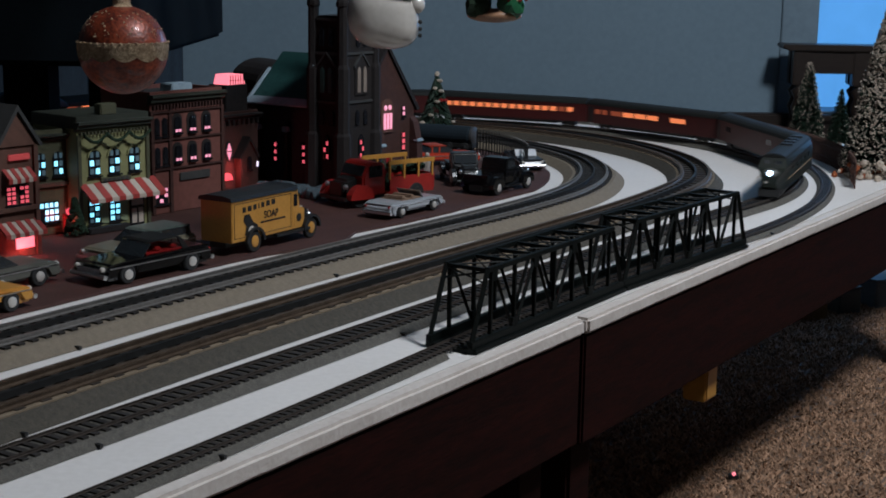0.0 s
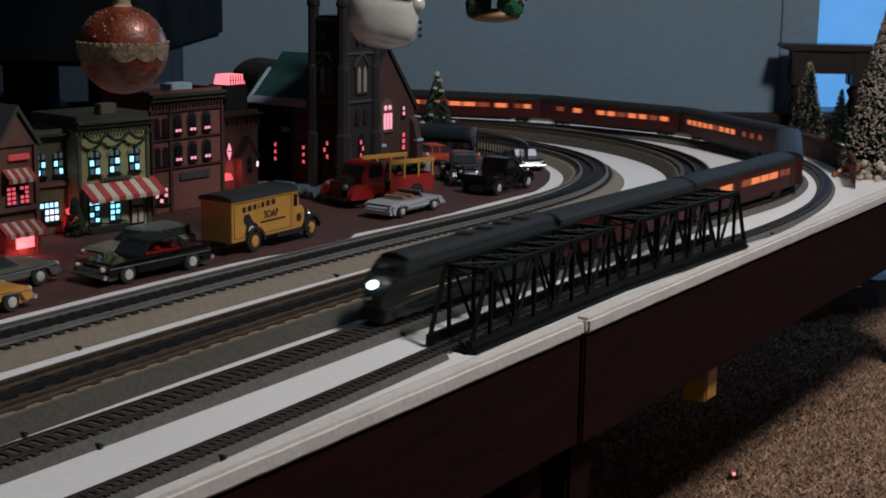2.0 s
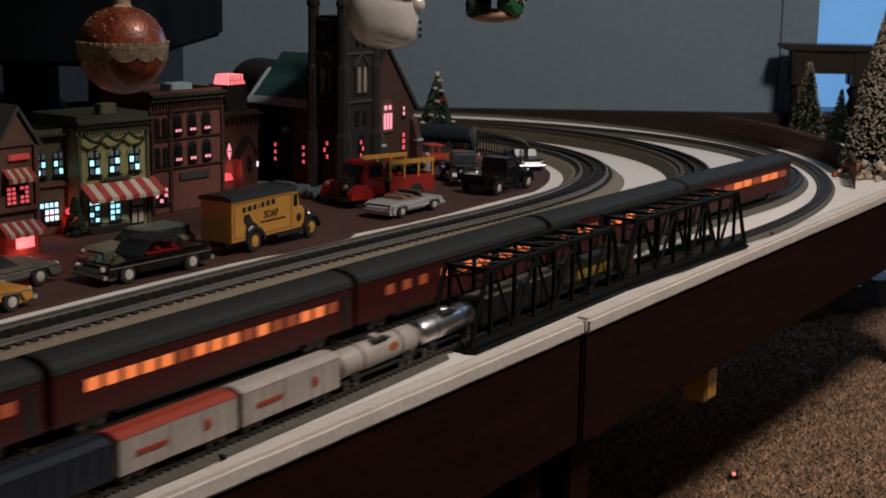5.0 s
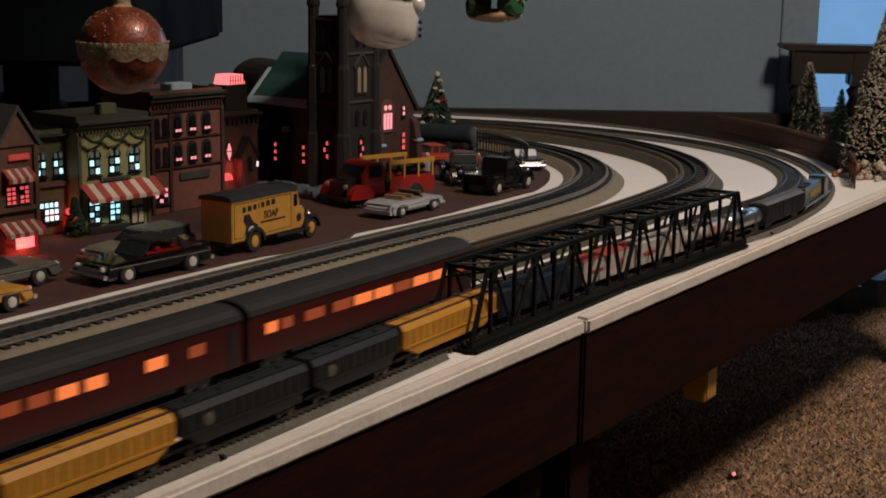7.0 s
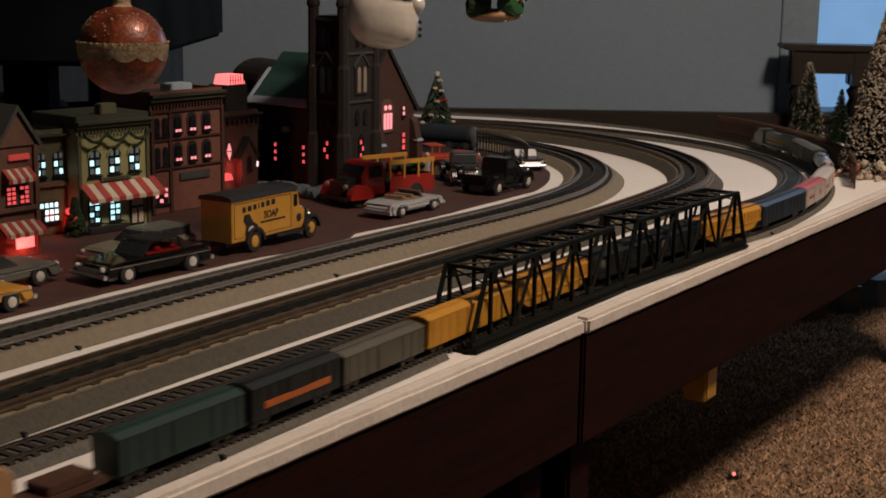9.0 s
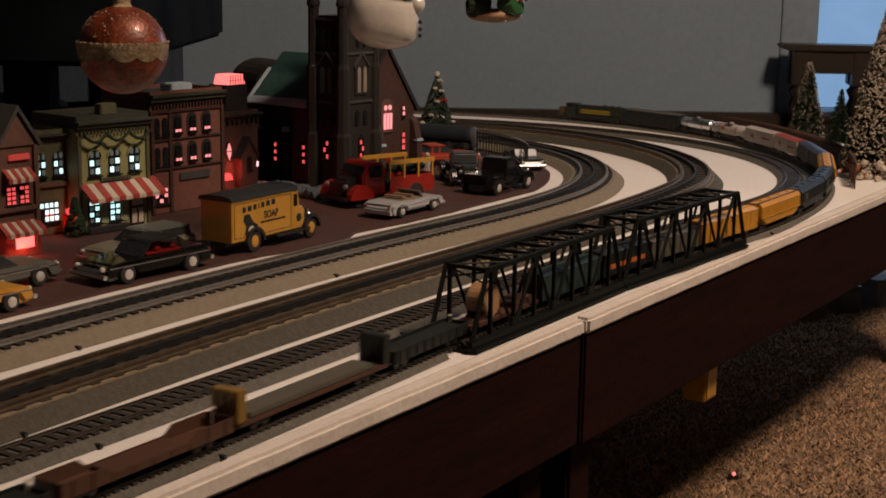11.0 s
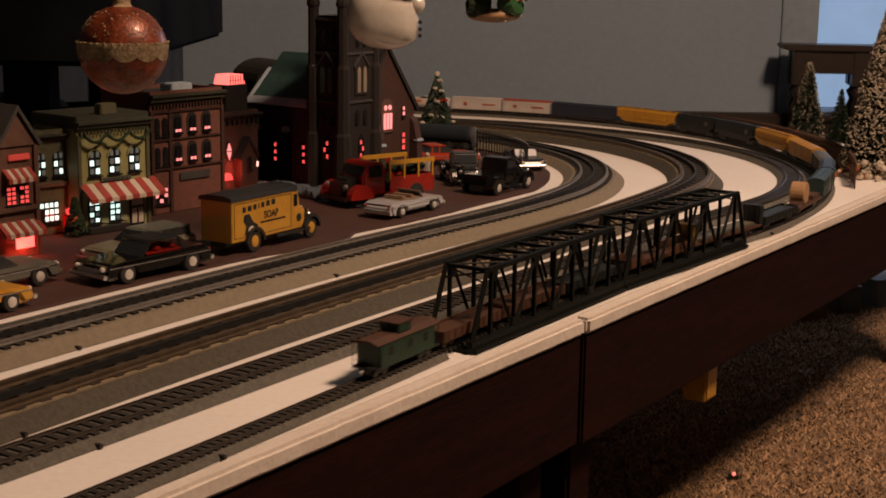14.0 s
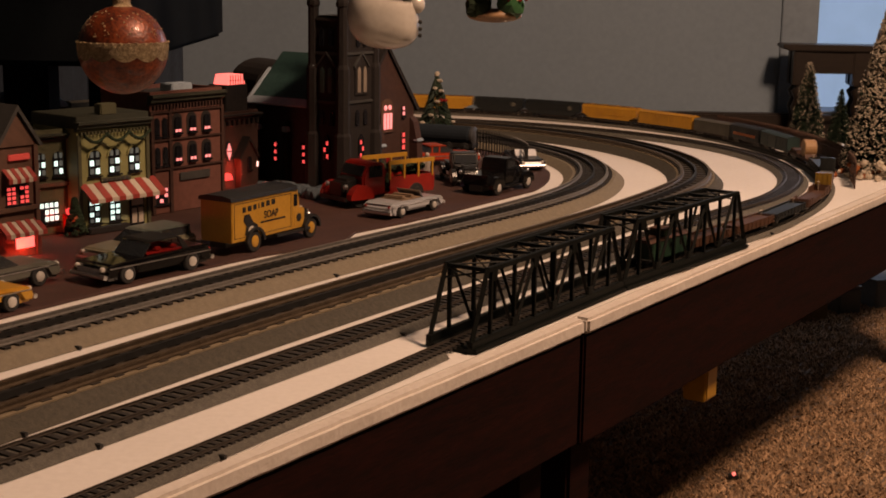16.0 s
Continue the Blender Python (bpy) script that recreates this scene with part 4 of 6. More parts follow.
    part("picture_shape", prism([(-0.052, 0.018), (-0.030, 0.018), (-0.030, 0.026), (-0.038, 0.030), (-0.044, 0.038), (-0.052, 0.038), (-0.054, 0.032), (-0.049, 0.027)], "y", s, s + 0.0003), M["black"], t)
    part("picture_shape", blob((-0.041, s - 0.0001, 0.0225), 0.0050, sub=2, squash=(1, 0.08, 0.8)), M["pearl"], t)


def lettering(words, size, where, material, parent):
    """Raised letters on a face that looks towards -y."""
    curve = bpy.data.curves.new("lettering", "FONT")
    curve.body, curve.size, curve.extrude, curve.offset = words, size, 0.00012, 0.00018
    holder = bpy.data.objects.new("lettering", curve)
    me = bpy.data.meshes.new_from_object(holder)
    bpy.data.objects.remove(holder)
    me.materials.clear()
    me.materials.append(material)
    ob = new("lettering", me)
    ob.parent = parent
    ob.matrix_basis = Matrix.Translation(where) @ Matrix.Rotation(math.pi / 2, 4, "X")


def red_flatbed():
    t = thing("stake_truck", spot(-0.084, 1.632, 40), "red vintage farm truck with yellow rack", "model truck", "model cars on the plaza")
    r, w = paint("worn_red_enamel", 0.36, 0.022, 0.016, 0.35, 0.4), 0.026
    # nose towards -x
    part("cab", prism([(-0.030, 0.012), (0.002, 0.012), (0.002, 0.046), (-0.001, 0.049), (-0.018, 0.050), (-0.023, 0.047), (-0.030, 0.034)], "y", -w * 0.9, w * 0.9, 0.002), r, t)
    part("bonnet", prism([(-0.050, 0.014), (-0.030, 0.014), (-0.030, 0.034), (-0.047, 0.031), (-0.050, 0.026)], "y", -0.014, 0.014, 0.003), M["black"], t, "black bonnet")
    part("grille", box(-0.0525, -0.050, -0.012, 0.012, 0.012, 0.028, 0.0005), M["black"], t)
    part("bumper", box(-0.057, -0.054, -w, w, 0.008, 0.012, 0.001), M["black"], t)
    for s in (-1, 1):
        part("side_window", box(-0.022, -0.003, s * w * 0.905 - 0.0004, s * w * 0.905 + 0.0004, 0.033, 0.046), M["unlit"], t)
        part("mudguard", prism([(-0.037 + 0.0165 * math.cos(a), 0.010 + 0.0165 * math.sin(a)) for a in np.linspace(0, math.pi, 9)], "y", s * w - 0.006, s * w + 0.004), r, t)
        part("bed_side", box(0.006, 0.070, s * w * 0.98 - 0.001, s * w * 0.98 + 0.001, 0.014, 0.032, 0.0005), r, t)
        part("rack_rail", box(0.004, 0.072, s * w - 0.001, s * w + 0.001, 0.046, 0.051), M["yellow"], t, "yellow rack rail")
        for x in (0.006, 0.027, 0.048, 0.069):
            part("rack_post", box(x - 0.0012, x + 0.0012, s * w - 0.001, s * w + 0.001, 0.029, 0.047), M["yellow"], t)
        for x in (-0.037, 0.045):
            wheel(t, x, s * (w - 0.002), 0.0115, 0.006, hub=M["black"])
        part("headlamp", blob((-0.051, s * 0.018, 0.024), 0.0032, sub=2), M["chrome"], t)
    part("windscreen", prism([(-0.0298, 0.0345), (-0.0240, 0.0458), (-0.0250, 0.0462), (-0.0308, 0.0349)], "y", -w * 0.75, w * 0.75), M["glass"], t)
    part("bed_floor", box(0.003, 0.072, -w, w, 0.011, 0.0145, 0.0005), r, t)
    part("tailboard", box(0.070, 0.073, -w, w, 0.0145, 0.032, 0.0005), r, t)
    bm = bmesh.new()
    for i in range(60):
        blob((random.uniform(0.010, 0.066), random.uniform(-0.02, 0.02), random.uniform(0.018, 0.040)), random.uniform(0.003, 0.006), bm, 1, 0.6)
    part("greenery_load", bm, M["garland"], t, "dark greenery load")
    part("chassis", box(-0.052, 0.068, -0.012, 0.012, 0.0065, 0.0108), M["black"], t)


def pickup(name, m, label, body, group="model cars on the plaza"):
    t = thing(name, m, label, "model truck", group)
    w = 0.021
    part("cab", prism([(-0.012, 0.010), (0.018, 0.010), (0.018, 0.027), (0.012, 0.042), (-0.009, 0.042), (-0.012, 0.027)], "y", -w * 0.85, w * 0.85, 0.002), body, t)
    part("bonnet", prism([(0.018, 0.012), (0.050, 0.012), (0.050, 0.023), (0.044, 0.027), (0.018, 0.0285)], "y", -0.0115, 0.0115, 0.003), body, t)
    part("cargo_bed", box(-0.052, -0.013, -w * 0.85, w * 0.85, 0.012, 0.025, 0.001), body, t)
    for s in (-1, 1):
        part("side_window", box(-0.006, 0.010, s * w * 0.855 - 0.0004, s * w * 0.855 + 0.0004, 0.029, 0.038), M["glass"], t)
        part("running_board", box(-0.018, 0.022, s * w - 0.003, s * w + 0.001, 0.008, 0.0095), body, t)
        for x in (0.036, -0.036):
            part("mudguard", prism([(x + 0.0145 * math.cos(a), 0.009 + 0.0145 * math.sin(a)) for a in np.linspace(0, math.pi, 9)], "y", s * w - 0.004, s * w + 0.002), body, t)
            wheel(t, x, s * (w + 0.0005), 0.0098, 0.005)
        part("headlamp", blob((0.0495, s * 0.0145, 0.021), 0.003, sub=2), M["chrome"], t)
    part("windscreen", prism([(0.0185, 0.0285), (0.0135, 0.039), (0.0125, 0.039), (0.0175, 0.0285)], "y", -w * 0.7, w * 0.7), M["glass"], t)
    part("grille", box(0.050, 0.0515, -0.0095, 0.0095, 0.012, 0.0225, 0.0006), M["chrome"], t)
    part("bumper", box(0.053, 0.055, -w * 0.95, w * 0.95, 0.008, 0.0105, 0.0007), M["chrome"], t)
    part("chassis", box(-0.052, 0.054, -0.009, 0.009, 0.0055, 0.0125), M["black"], t)


def vehicles():
    z = 0.003
    saloon("taxi", spot(-0.375, 1.060, 57, z), "yellow-orange model taxi with white hubcaps", M["yellow"], 0.118)
    saloon("sedan", spot(-0.381, 1.150, 57, z), "grey model sedan parked on the plaza", paint("dull_grey_green_enamel", 0.13, 0.13, 0.11), 0.125)
    saloon("hardtop", spot(-0.265, 1.226, 233, z), "gloss black model hardtop with red interior", paint("gloss_black_enamel", 0.005, 0.005, 0.006, 0.12, 0.8), 0.123, cabin="open", interior=M["red"], roof=M["black"], glass=M["glass"])
    saloon("station_wagon", spot(-0.285, 1.300, 236, z) @ Matrix.Diagonal((1.0, 1.0, 0.86, 1.0)), "pale olive model station wagon with dark windows", paint("pale_olive_enamel", 0.25, 0.23, 0.16), 0.114, cabin="wagon", roof=paint("grey_green_roof", 0.14, 0.17, 0.15))
    saloon("convertible", spot(-0.044, 1.562, 57, z), "white model convertible with tan seats", paint("ivory_enamel", 0.42, 0.44, 0.47, 0.3), 0.105, cabin="open", interior=paint("tan_seat", 0.30, 0.20, 0.13, 0.6, 0))
    saloon("coupe", spot(-0.005, 1.965, 24, z), "orange-red model coupe beside the fence", paint("orange_red_enamel", 0.50, 0.055, 0.02), 0.106)
    pickup("pickup", spot(0.024, 1.800, -78, z) @ Matrix.Scale(0.93, 4), "black and grey model pickup with chrome grille", paint("charcoal_enamel", 0.02, 0.02, 0.02, 0.25, 0.6))
    pickup("pickup", spot(0.0660, 1.735, 57, z) @ Matrix.Scale(0.99, 4), "black vintage model pickup with white hubcaps", paint("deep_black_enamel", 0.006, 0.006, 0.007, 0.2, 0.7))
    saloon("roadster", spot(0.110, 1.955, -78, z), "dark model roadster with bright chrome front", paint("dark_grey_enamel", 0.03, 0.03, 0.033, 0.2, 0.7), 0.100, cabin="open", interior=M["black"])
    box_truck()
    red_flatbed()


vehicles()
for o in list(bpy.data.objects):
    if o.name.startswith(("delivery_truck", "stake_truck")) and o.parent is None:
        o.location.z += 0.003
for o in list(bpy.data.objects):
    if o.parent is None and o.get("group") == "lighted ceramic village":
        o.location.z += 0.003


# ---- small town pieces ----
def figurine():
    bm = bmesh.new()
    for s in (-1, 1):
        rod((s * 0.0032, 0, 0.002), (s * 0.002, 0, 0.020), 0.0022, 0.0028, 8, bm)
        rod((s * 0.0055, 0, 0.034), (s * 0.0075, -0.002, 0.021), 0.0020, 0.0014, 8, bm)
    rod((0, 0, 0.018), (0, 0, 0.036), 0.0042, 0.0058, 10, bm)
    blob((0, 0, 0.0405), 0.0035, bm, 2)
    o = part("figurine", bm, paint("off_white_painted_metal", 0.50, 0.45, 0.40, 0.6, 0))
    o.matrix_basis = spot(-0.022, 1.790, 40, 0.003) @ Matrix.Scale(0.88, 4)
    tagged(o, "tiny off-white painted standing figurine", "figurine")


def village_tree():
    t = thing("small_christmas_tree", spot(-0.014, 2.30, 0, 0.003) @ Matrix.Diagonal((0.88, 0.88, 0.98, 1.0)), "small dark green tree with snow tufts and red bow", "tree")
    part("trunk", rod((0, 0, 0), (0, 0, 0.02), 0.003), M["fence"], t)
    bm = bmesh.new()
    for i in range(700):
        u = random.random()
        z, r = 0.012 + 0.088 * u, 0.034 * (1 - u) ** 0.85 + 0.002
        a = random.uniform(0, 6.283)
        p = Vector((r * math.cos(a), r * math.sin(a), z))
        rod(p * 0.55 + Vector((0, 0, z * 0.45 + 0.002)), p + Vector((0, 0, -0.003)), 0.0016, 0.0004, 4, bm)
    part("crown", bm, M["pine"], t)
    for i in range(9):
        u = random.random() ** 1.3
        a = random.uniform(3.3, 6.2)
        r = 0.034 * (1 - u) + 0.003
        part("snow_tuft", blob((r * math.cos(a), r * math.sin(a), 0.014 + 0.084 * u), random.uniform(0.0030, 0.0060), sub=1, rough=0.4, squash=(1.3, 1, 0.6)), M["frosted"], t)
    part("snow_tip", blob((0, 0, 0.102), 0.0055, sub=1, rough=0.3), M["frosted"], t)
    for s in (-1, 1):
        part("bow", blob((0.012 + s * 0.004, -0.014, 0.060), 0.0045, sub=1, squash=(1.2, 0.6, 0.7)), M["red"], t, "red bow")


def cone_shrub():
    t = thing("cone_shrub", spot(-0.369, 1.394, 0, 0.003) @ Matrix.Scale(0.86, 4), "small dark green cone shrub beside the store", "shrub")
    bm = bmesh.new()
    for i in range(160):
        u = random.random()
        a, r = random.uniform(0, 6.283), 0.012 * (1 - u) + 0.001
        blob((r * math.cos(a), r * math.sin(a), 0.003 + 0.042 * u), 0.0024, bm, 1, 0.5)
    part("crown", bm, M["garland"], t)
    part("trunk", rod((0, 0, 0), (0, 0, 0.01), 0.002), M["fence"], t)


def fence_line(name, pts, label, height, pitch, material, rails, slat_w, group=""):
    """A fence along short straight runs, pts on the platform."""
    t = thing(name, Matrix.Translation((0, 0, TABLE)), label, "fence", group)
    dist = [0.0]
    for a, b in zip(pts, pts[1:]):
        dist.append(dist[-1] + math.dist(a, b))
    at = lambda s: (float(np.interp(s, dist, [p[0] for p in pts])), float(np.interp(s, dist, [p[1] for p in pts])))
    n = int(dist[-1] / pitch)
    for i in range(n + 1):
        x, y = at(i * pitch)
        x2, y2 = at(min(dist[-1], i * pitch + 0.004))
        h = math.atan2(y2 - y, x2 - x)
        bm = prism([(-slat_w / 2, 0), (slat_w / 2, 0), (slat_w / 2, height - slat_w), (0, height), (-slat_w / 2, height - slat_w)], "y", -0.0006, 0.0006)
        bmesh.ops.transform(bm, matrix=Matrix.Translation((x, y, 0)) @ Matrix.Rotation(h, 4, "Z"), verts=bm.verts)
        part("slat", bm, material, t)
    for z in rails:
        for i in range(n):
            p, q = at(i * pitch), at((i + 1) * pitch)
            part("fence_rail", rod((*p, z), (*q, z), 0.0011, n=4), material, t)


def fences():
    import_pts = [along(LINE["A"], 1.335 + 0.04 * i) for i in range(15)]
    outer = [(x + (0.036 + 0.0010 * i) * math.sin(h), y - (0.036 + 0.0010 * i) * math.cos(h)) for i, (x, y, h) in enumerate(import_pts)]
    fence_line("picket_fence", outer, "rust-brown picket fence along the track curve", 0.036, 0.0056, M["fence"], (0.010, 0.027), 0.0030)
    d = [along(LINE["D"], 1.18 + 0.03 * i) for i in range(9)]
    inner = [(x - 0.086 * math.sin(h), y + 0.086 * math.cos(h)) for x, y, h in d]
    fence_line("iron_fence", inner, "dark iron fence behind the parked cars", 0.040, 0.0075, M["black"], (0.010, 0.034), 0.0016)


def tank_body():
    t = thing("toy_boiler_wagon", spot(-0.006, 2.125, -24, 0.003) @ Matrix.Scale(0.92, 4), "dark blue toy boiler wagon with grey round end", "toy wagon")
    blue = paint("dark_blue_enamel", 0.006, 0.015, 0.024, 0.9, 0.0)
    part("boiler", lathe([(0.013, -0.085), (0.0155, -0.08), (0.0155, 0.052), (0.014, 0.056)], 20, m=Matrix.Translation((0, 0, 0.0255)) @ Matrix.Rotation(math.pi / 2, 4, "Y")), blue, t)
    part("round_end", lathe([(0.0150, 0.0), (0.0150, 0.004), (0.008, 0.006), (0.002, 0.0065)], 20, m=Matrix.Translation((0.056, 0, 0.0255)) @ Matrix.Rotation(math.pi / 2, 4, "Y")), paint("grey_boiler_face", 0.06, 0.06, 0.062, 0.6, 0), t, "grey round boiler face")
    part("frame", box(-0.085, 0.062, -0.014, 0.014, 0.006, 0.014, 0.001), M["black"], t)
    for x in (-0.065, -0.035, 0.02, 0.048):
        for s in (-1, 1):
            wheel(t, x, s * 0.013, 0.0075, 0.003, hub=M["black"])


figurine()
village_tree()
cone_shrub()
fences()
tank_body()


# ---- frosted trees at the right end ----
def clumps(name, tips, sizes, material, parent, label, flat=0.75):
    """Many small knobbly clumps in one mesh."""
    bm = bmesh.new()
    bmesh.ops.create_icosphere(bm, subdivisions=1, radius=1)
    v0 = np.array([v.co[:] for v in bm.verts])
    f0 = np.array([[v.index for v in f.verts] for f in bm.faces])
    bm.free()
    rng = np.random.default_rng(len(tips))
    n = len(tips)
    v = v0[None] * rng.uniform(0.55, 1.35, (n, len(v0), 1)) * np.array(sizes)[:, None, None] * np.array((1, 1, flat)) + np.array(tips)[:, None]
    f = f0[None] + len(v0) * np.arange(n)[:, None, None]
    me = bpy.data.meshes.new(name)
    me.from_pydata(v.reshape(-1, 3).tolist(), [], f.reshape(-1, 3).tolist())
    me.materials.append(material)
    ob = new(name, me)
    ob.parent = parent
    ob["label"] = label
    return ob


def frosted_tree(x, y, h, r, frost, label, seed):
    random.seed(seed)
    t = thing("frosted_tree", spot(x, y, seed * 40, 0), label, "tree", "frosted bottle-brush trees")
    part("trunk", rod((0, 0, 0), (0, 0, h * 0.96), 0.004 * h / 0.12, 0.0008, 8), M["fence"], t)
    part("base", lathe([(r * 0.28, 0), (r * 0.28, 0.006), (r * 0.22, 0.008)], 16), M["frosted"], t)
    verts, faces, tips, sizes = [], [], [], []
    for i in range(int(900 * frost[1])):
        u = random.random() ** 1.25
        a = random.uniform(0, 6.283)
        lump = 1 + 0.16 * noise.noise(Vector((math.cos(a) * 1.6, math.sin(a) * 1.6, u * 7 + seed)))
        rr = r * (1 - u) ** 0.85 * random.uniform(0.80, 1.06) * lump + 0.002
        z = h * (0.05 + 0.93 * u)
        tip, root = Vector((rr * math.cos(a), rr * math.sin(a), z)), Vector((0, 0, z + rr * 0.18))
        side = Vector((-math.sin(a), math.cos(a), 0)) * r * 0.035
        up = Vector((0, 0, r * 0.03))
        k = len(verts)
        verts += [root - side, root + side, tip + side * 0.6, tip - side * 0.6, root - up, root + up, tip + up * 0.6, tip - up * 0.6]
        faces += [(k, k + 1, k + 2, k + 3), (k + 4, k + 5, k + 6, k + 7)]
        if random.random() < frost[0]:
            for c in range(random.choice((1, 2, 3))):
                tips.append(tip[:] if c == 0 else tuple(tip[m] + random.gauss(0, r * 0.03) for m in range(3)))
                sizes.append(r * random.uniform(0.013, 0.036) * frost[2])
    me = bpy.data.meshes.new("crown")
    me.from_pydata([p[:] for p in verts], [], faces)
    me.materials.append(M["pine"])
    ob = new("crown", me)
    ob.parent = t
    clumps("frost", tips, sizes, M["frosted"], t, "pale frosted tips")


frosted_tree(0.600, 1.935, 0.234, 0.050, (0.85, 8.0, 0.95), "tall heavily frosted artificial tree on the platform", 3)
frosted_tree(0.573, 2.235, 0.138, 0.031, (0.55, 2.0, 0.75), "green artificial tree with light frost", 4)
frosted_tree(0.632, 2.26, 0.094, 0.021, (0.15, 1.0, 0.7), "small dark green artificial tree", 5)
frosted_tree(0.610, 2.06, 0.062, 0.019, (0.45, 0.8, 0.9), "tiny frosted artificial tree", 6)
random.seed(11)


def shrub_clump():
    t = thing("frosted_shrub", spot(0.572, 1.905, 0), "frosted shrub clump with orange berries", "shrub")
    bm, red = bmesh.new(), bmesh.new()
    for i in range(70):
        p = (random.gauss(0, 0.016), random.gauss(0, 0.012), abs(random.gauss(0.008, 0.007)) + 0.002)
        blob(p, random.uniform(0.003, 0.006), red if random.random() < 0.25 else bm, 1, 0.6)
    part("twig_clump", bm, M["frosted"], t)
    part("berries", red, paint("orange_berry", 0.35, 0.10, 0.03, 0.6, 0), t)


shrub_clump()


# ---- furniture and things beyond the platform ----
def end_table():
    t = thing("end_table", Matrix.Translation((0.766, 3.168, FLOOR - 0.010)) @ Matrix.Rotation(radians(-3), 4, "Z") @ Matrix.Diagonal((1.0, 0.68, 1.0, 1.0)), "dark wooden end table with turned legs", "table")
    part("tabletop", prism([(-0.004, 0.462), (0.205, 0.462), (0.217, 0.470), (0.216, 0.476), (-0.016, 0.476), (-0.018, 0.470)], "y", 0, 0.118, 0.002), M["darkwood"], t)
    part("apron_frame", box(0.012, 0.188, 0.012, 0.108, 0.412, 0.4615, 0.002), M["darkwood"], t)
    for x in (0.030, 0.162):
        for y in (0.028, 0.092):
            leg = part("leg", lathe([(0.012, 0.010), (0.016, 0.03), (0.012, 0.06), (0.016, 0.16), (0.020, 0.27), (0.012, 0.31), (0.020, 0.335), (0.013, 0.355), (0.021, 0.372), (0.014, 0.379), (0.014, 0.386)], 14, m=Matrix.Translation((x, y, 0))), M["darkwood"], t, smooth=True)
            part("leg_block", box(x - 0.021, x + 0.021, y - 0.021, y + 0.021, 0.385, 0.4617, 0.003), M["darkwood"], leg)


def tree_stand():
    t = thing("tree_stand", Matrix.Identity(4), "dark cloth-covered raised stand for the tree", "stand")
    part("top", box(-1.15, -0.347, 1.52, 2.22, 0.613, 0.725, 0.006), M["darkcloth"], t)
    for x, y, w in ((-0.485, 1.66, 0.026), (-0.51, 2.12, 0.02), (-1.1, 1.60, 0.02), (-1.1, 2.12, 0.02)):
        part("leg", box(x - w, x + w, y - w, y + w, TABLE + 0.003, 0.615, 0.003), M["darkcloth"], t)


def big_tree():
    random.seed(5)
    t = thing("christmas_tree", Matrix.Translation((-0.62, 1.86, 0.725)), "dark green christmas tree on the raised stand", "tree")
    part("trunk", rod((0, 0, 0), (0, 0, 1.35), 0.035, 0.012, 10), M["fence"], t)
    ends = [(0.398, -0.884, 0.052), (0.561, -0.51, 0.085), (0.667, -0.36, 0.10)]
    # unseen upper limbs, spread wide so that the crown shades the town
    for i in range(64):
        a = random.uniform(0, 6.283)
        u = random.random() ** 1.5
        r = (0.92 * (1 - u) + 0.10) * random.uniform(0.55, 1.0)
        ends.append((r * math.cos(a), r * math.sin(a), 0.14 + 1.1 * u))
    needles = bmesh.new()
    for e in ends:
        e = Vector(e)
        root = Vector((0, 0, e.z + 0.05 + e.xy.length * 0.10))
        part("limb", rod(root, e, 0.009, 0.003, 6), M["fence"], t)
        for j in range(70):
            p = root.lerp(e, 0.12 + 0.90 * random.random())
            d = Vector((random.gauss(0, 1), random.gauss(0, 1), random.gauss(0, 0.4))).normalized()
            q = p + d * random.uniform(0.04, 0.09)
            q.z = max(q.z, 0.012 + e.xy.length * 0.05)
            p, q, w = p, q, d.cross(Vector((0, 0, 1))).normalized() * 0.006
            a1, a2, b1, b2 = (needles.verts.new(c) for c in (p - w, p + w, q + w * 0.3, q - w * 0.3))
            needles.faces.new((a1, a2, b1, b2))
    part("crown", needles, M["pine"], t)
    # dark drooping sprays beside the stand
    low = bmesh.new()
    for i in range(160):
        p = Vector((random.uniform(0.02, 0.12), random.uniform(-0.62, -0.50), random.uniform(-0.10, 0.05)))
        rod(p, p + Vector((random.gauss(0, 0.012), random.gauss(0, 0.01), -random.uniform(0.012, 0.03))), 0.0014, 0.0004, 3, low)
    part("low_spray", low, M["pine"], t)


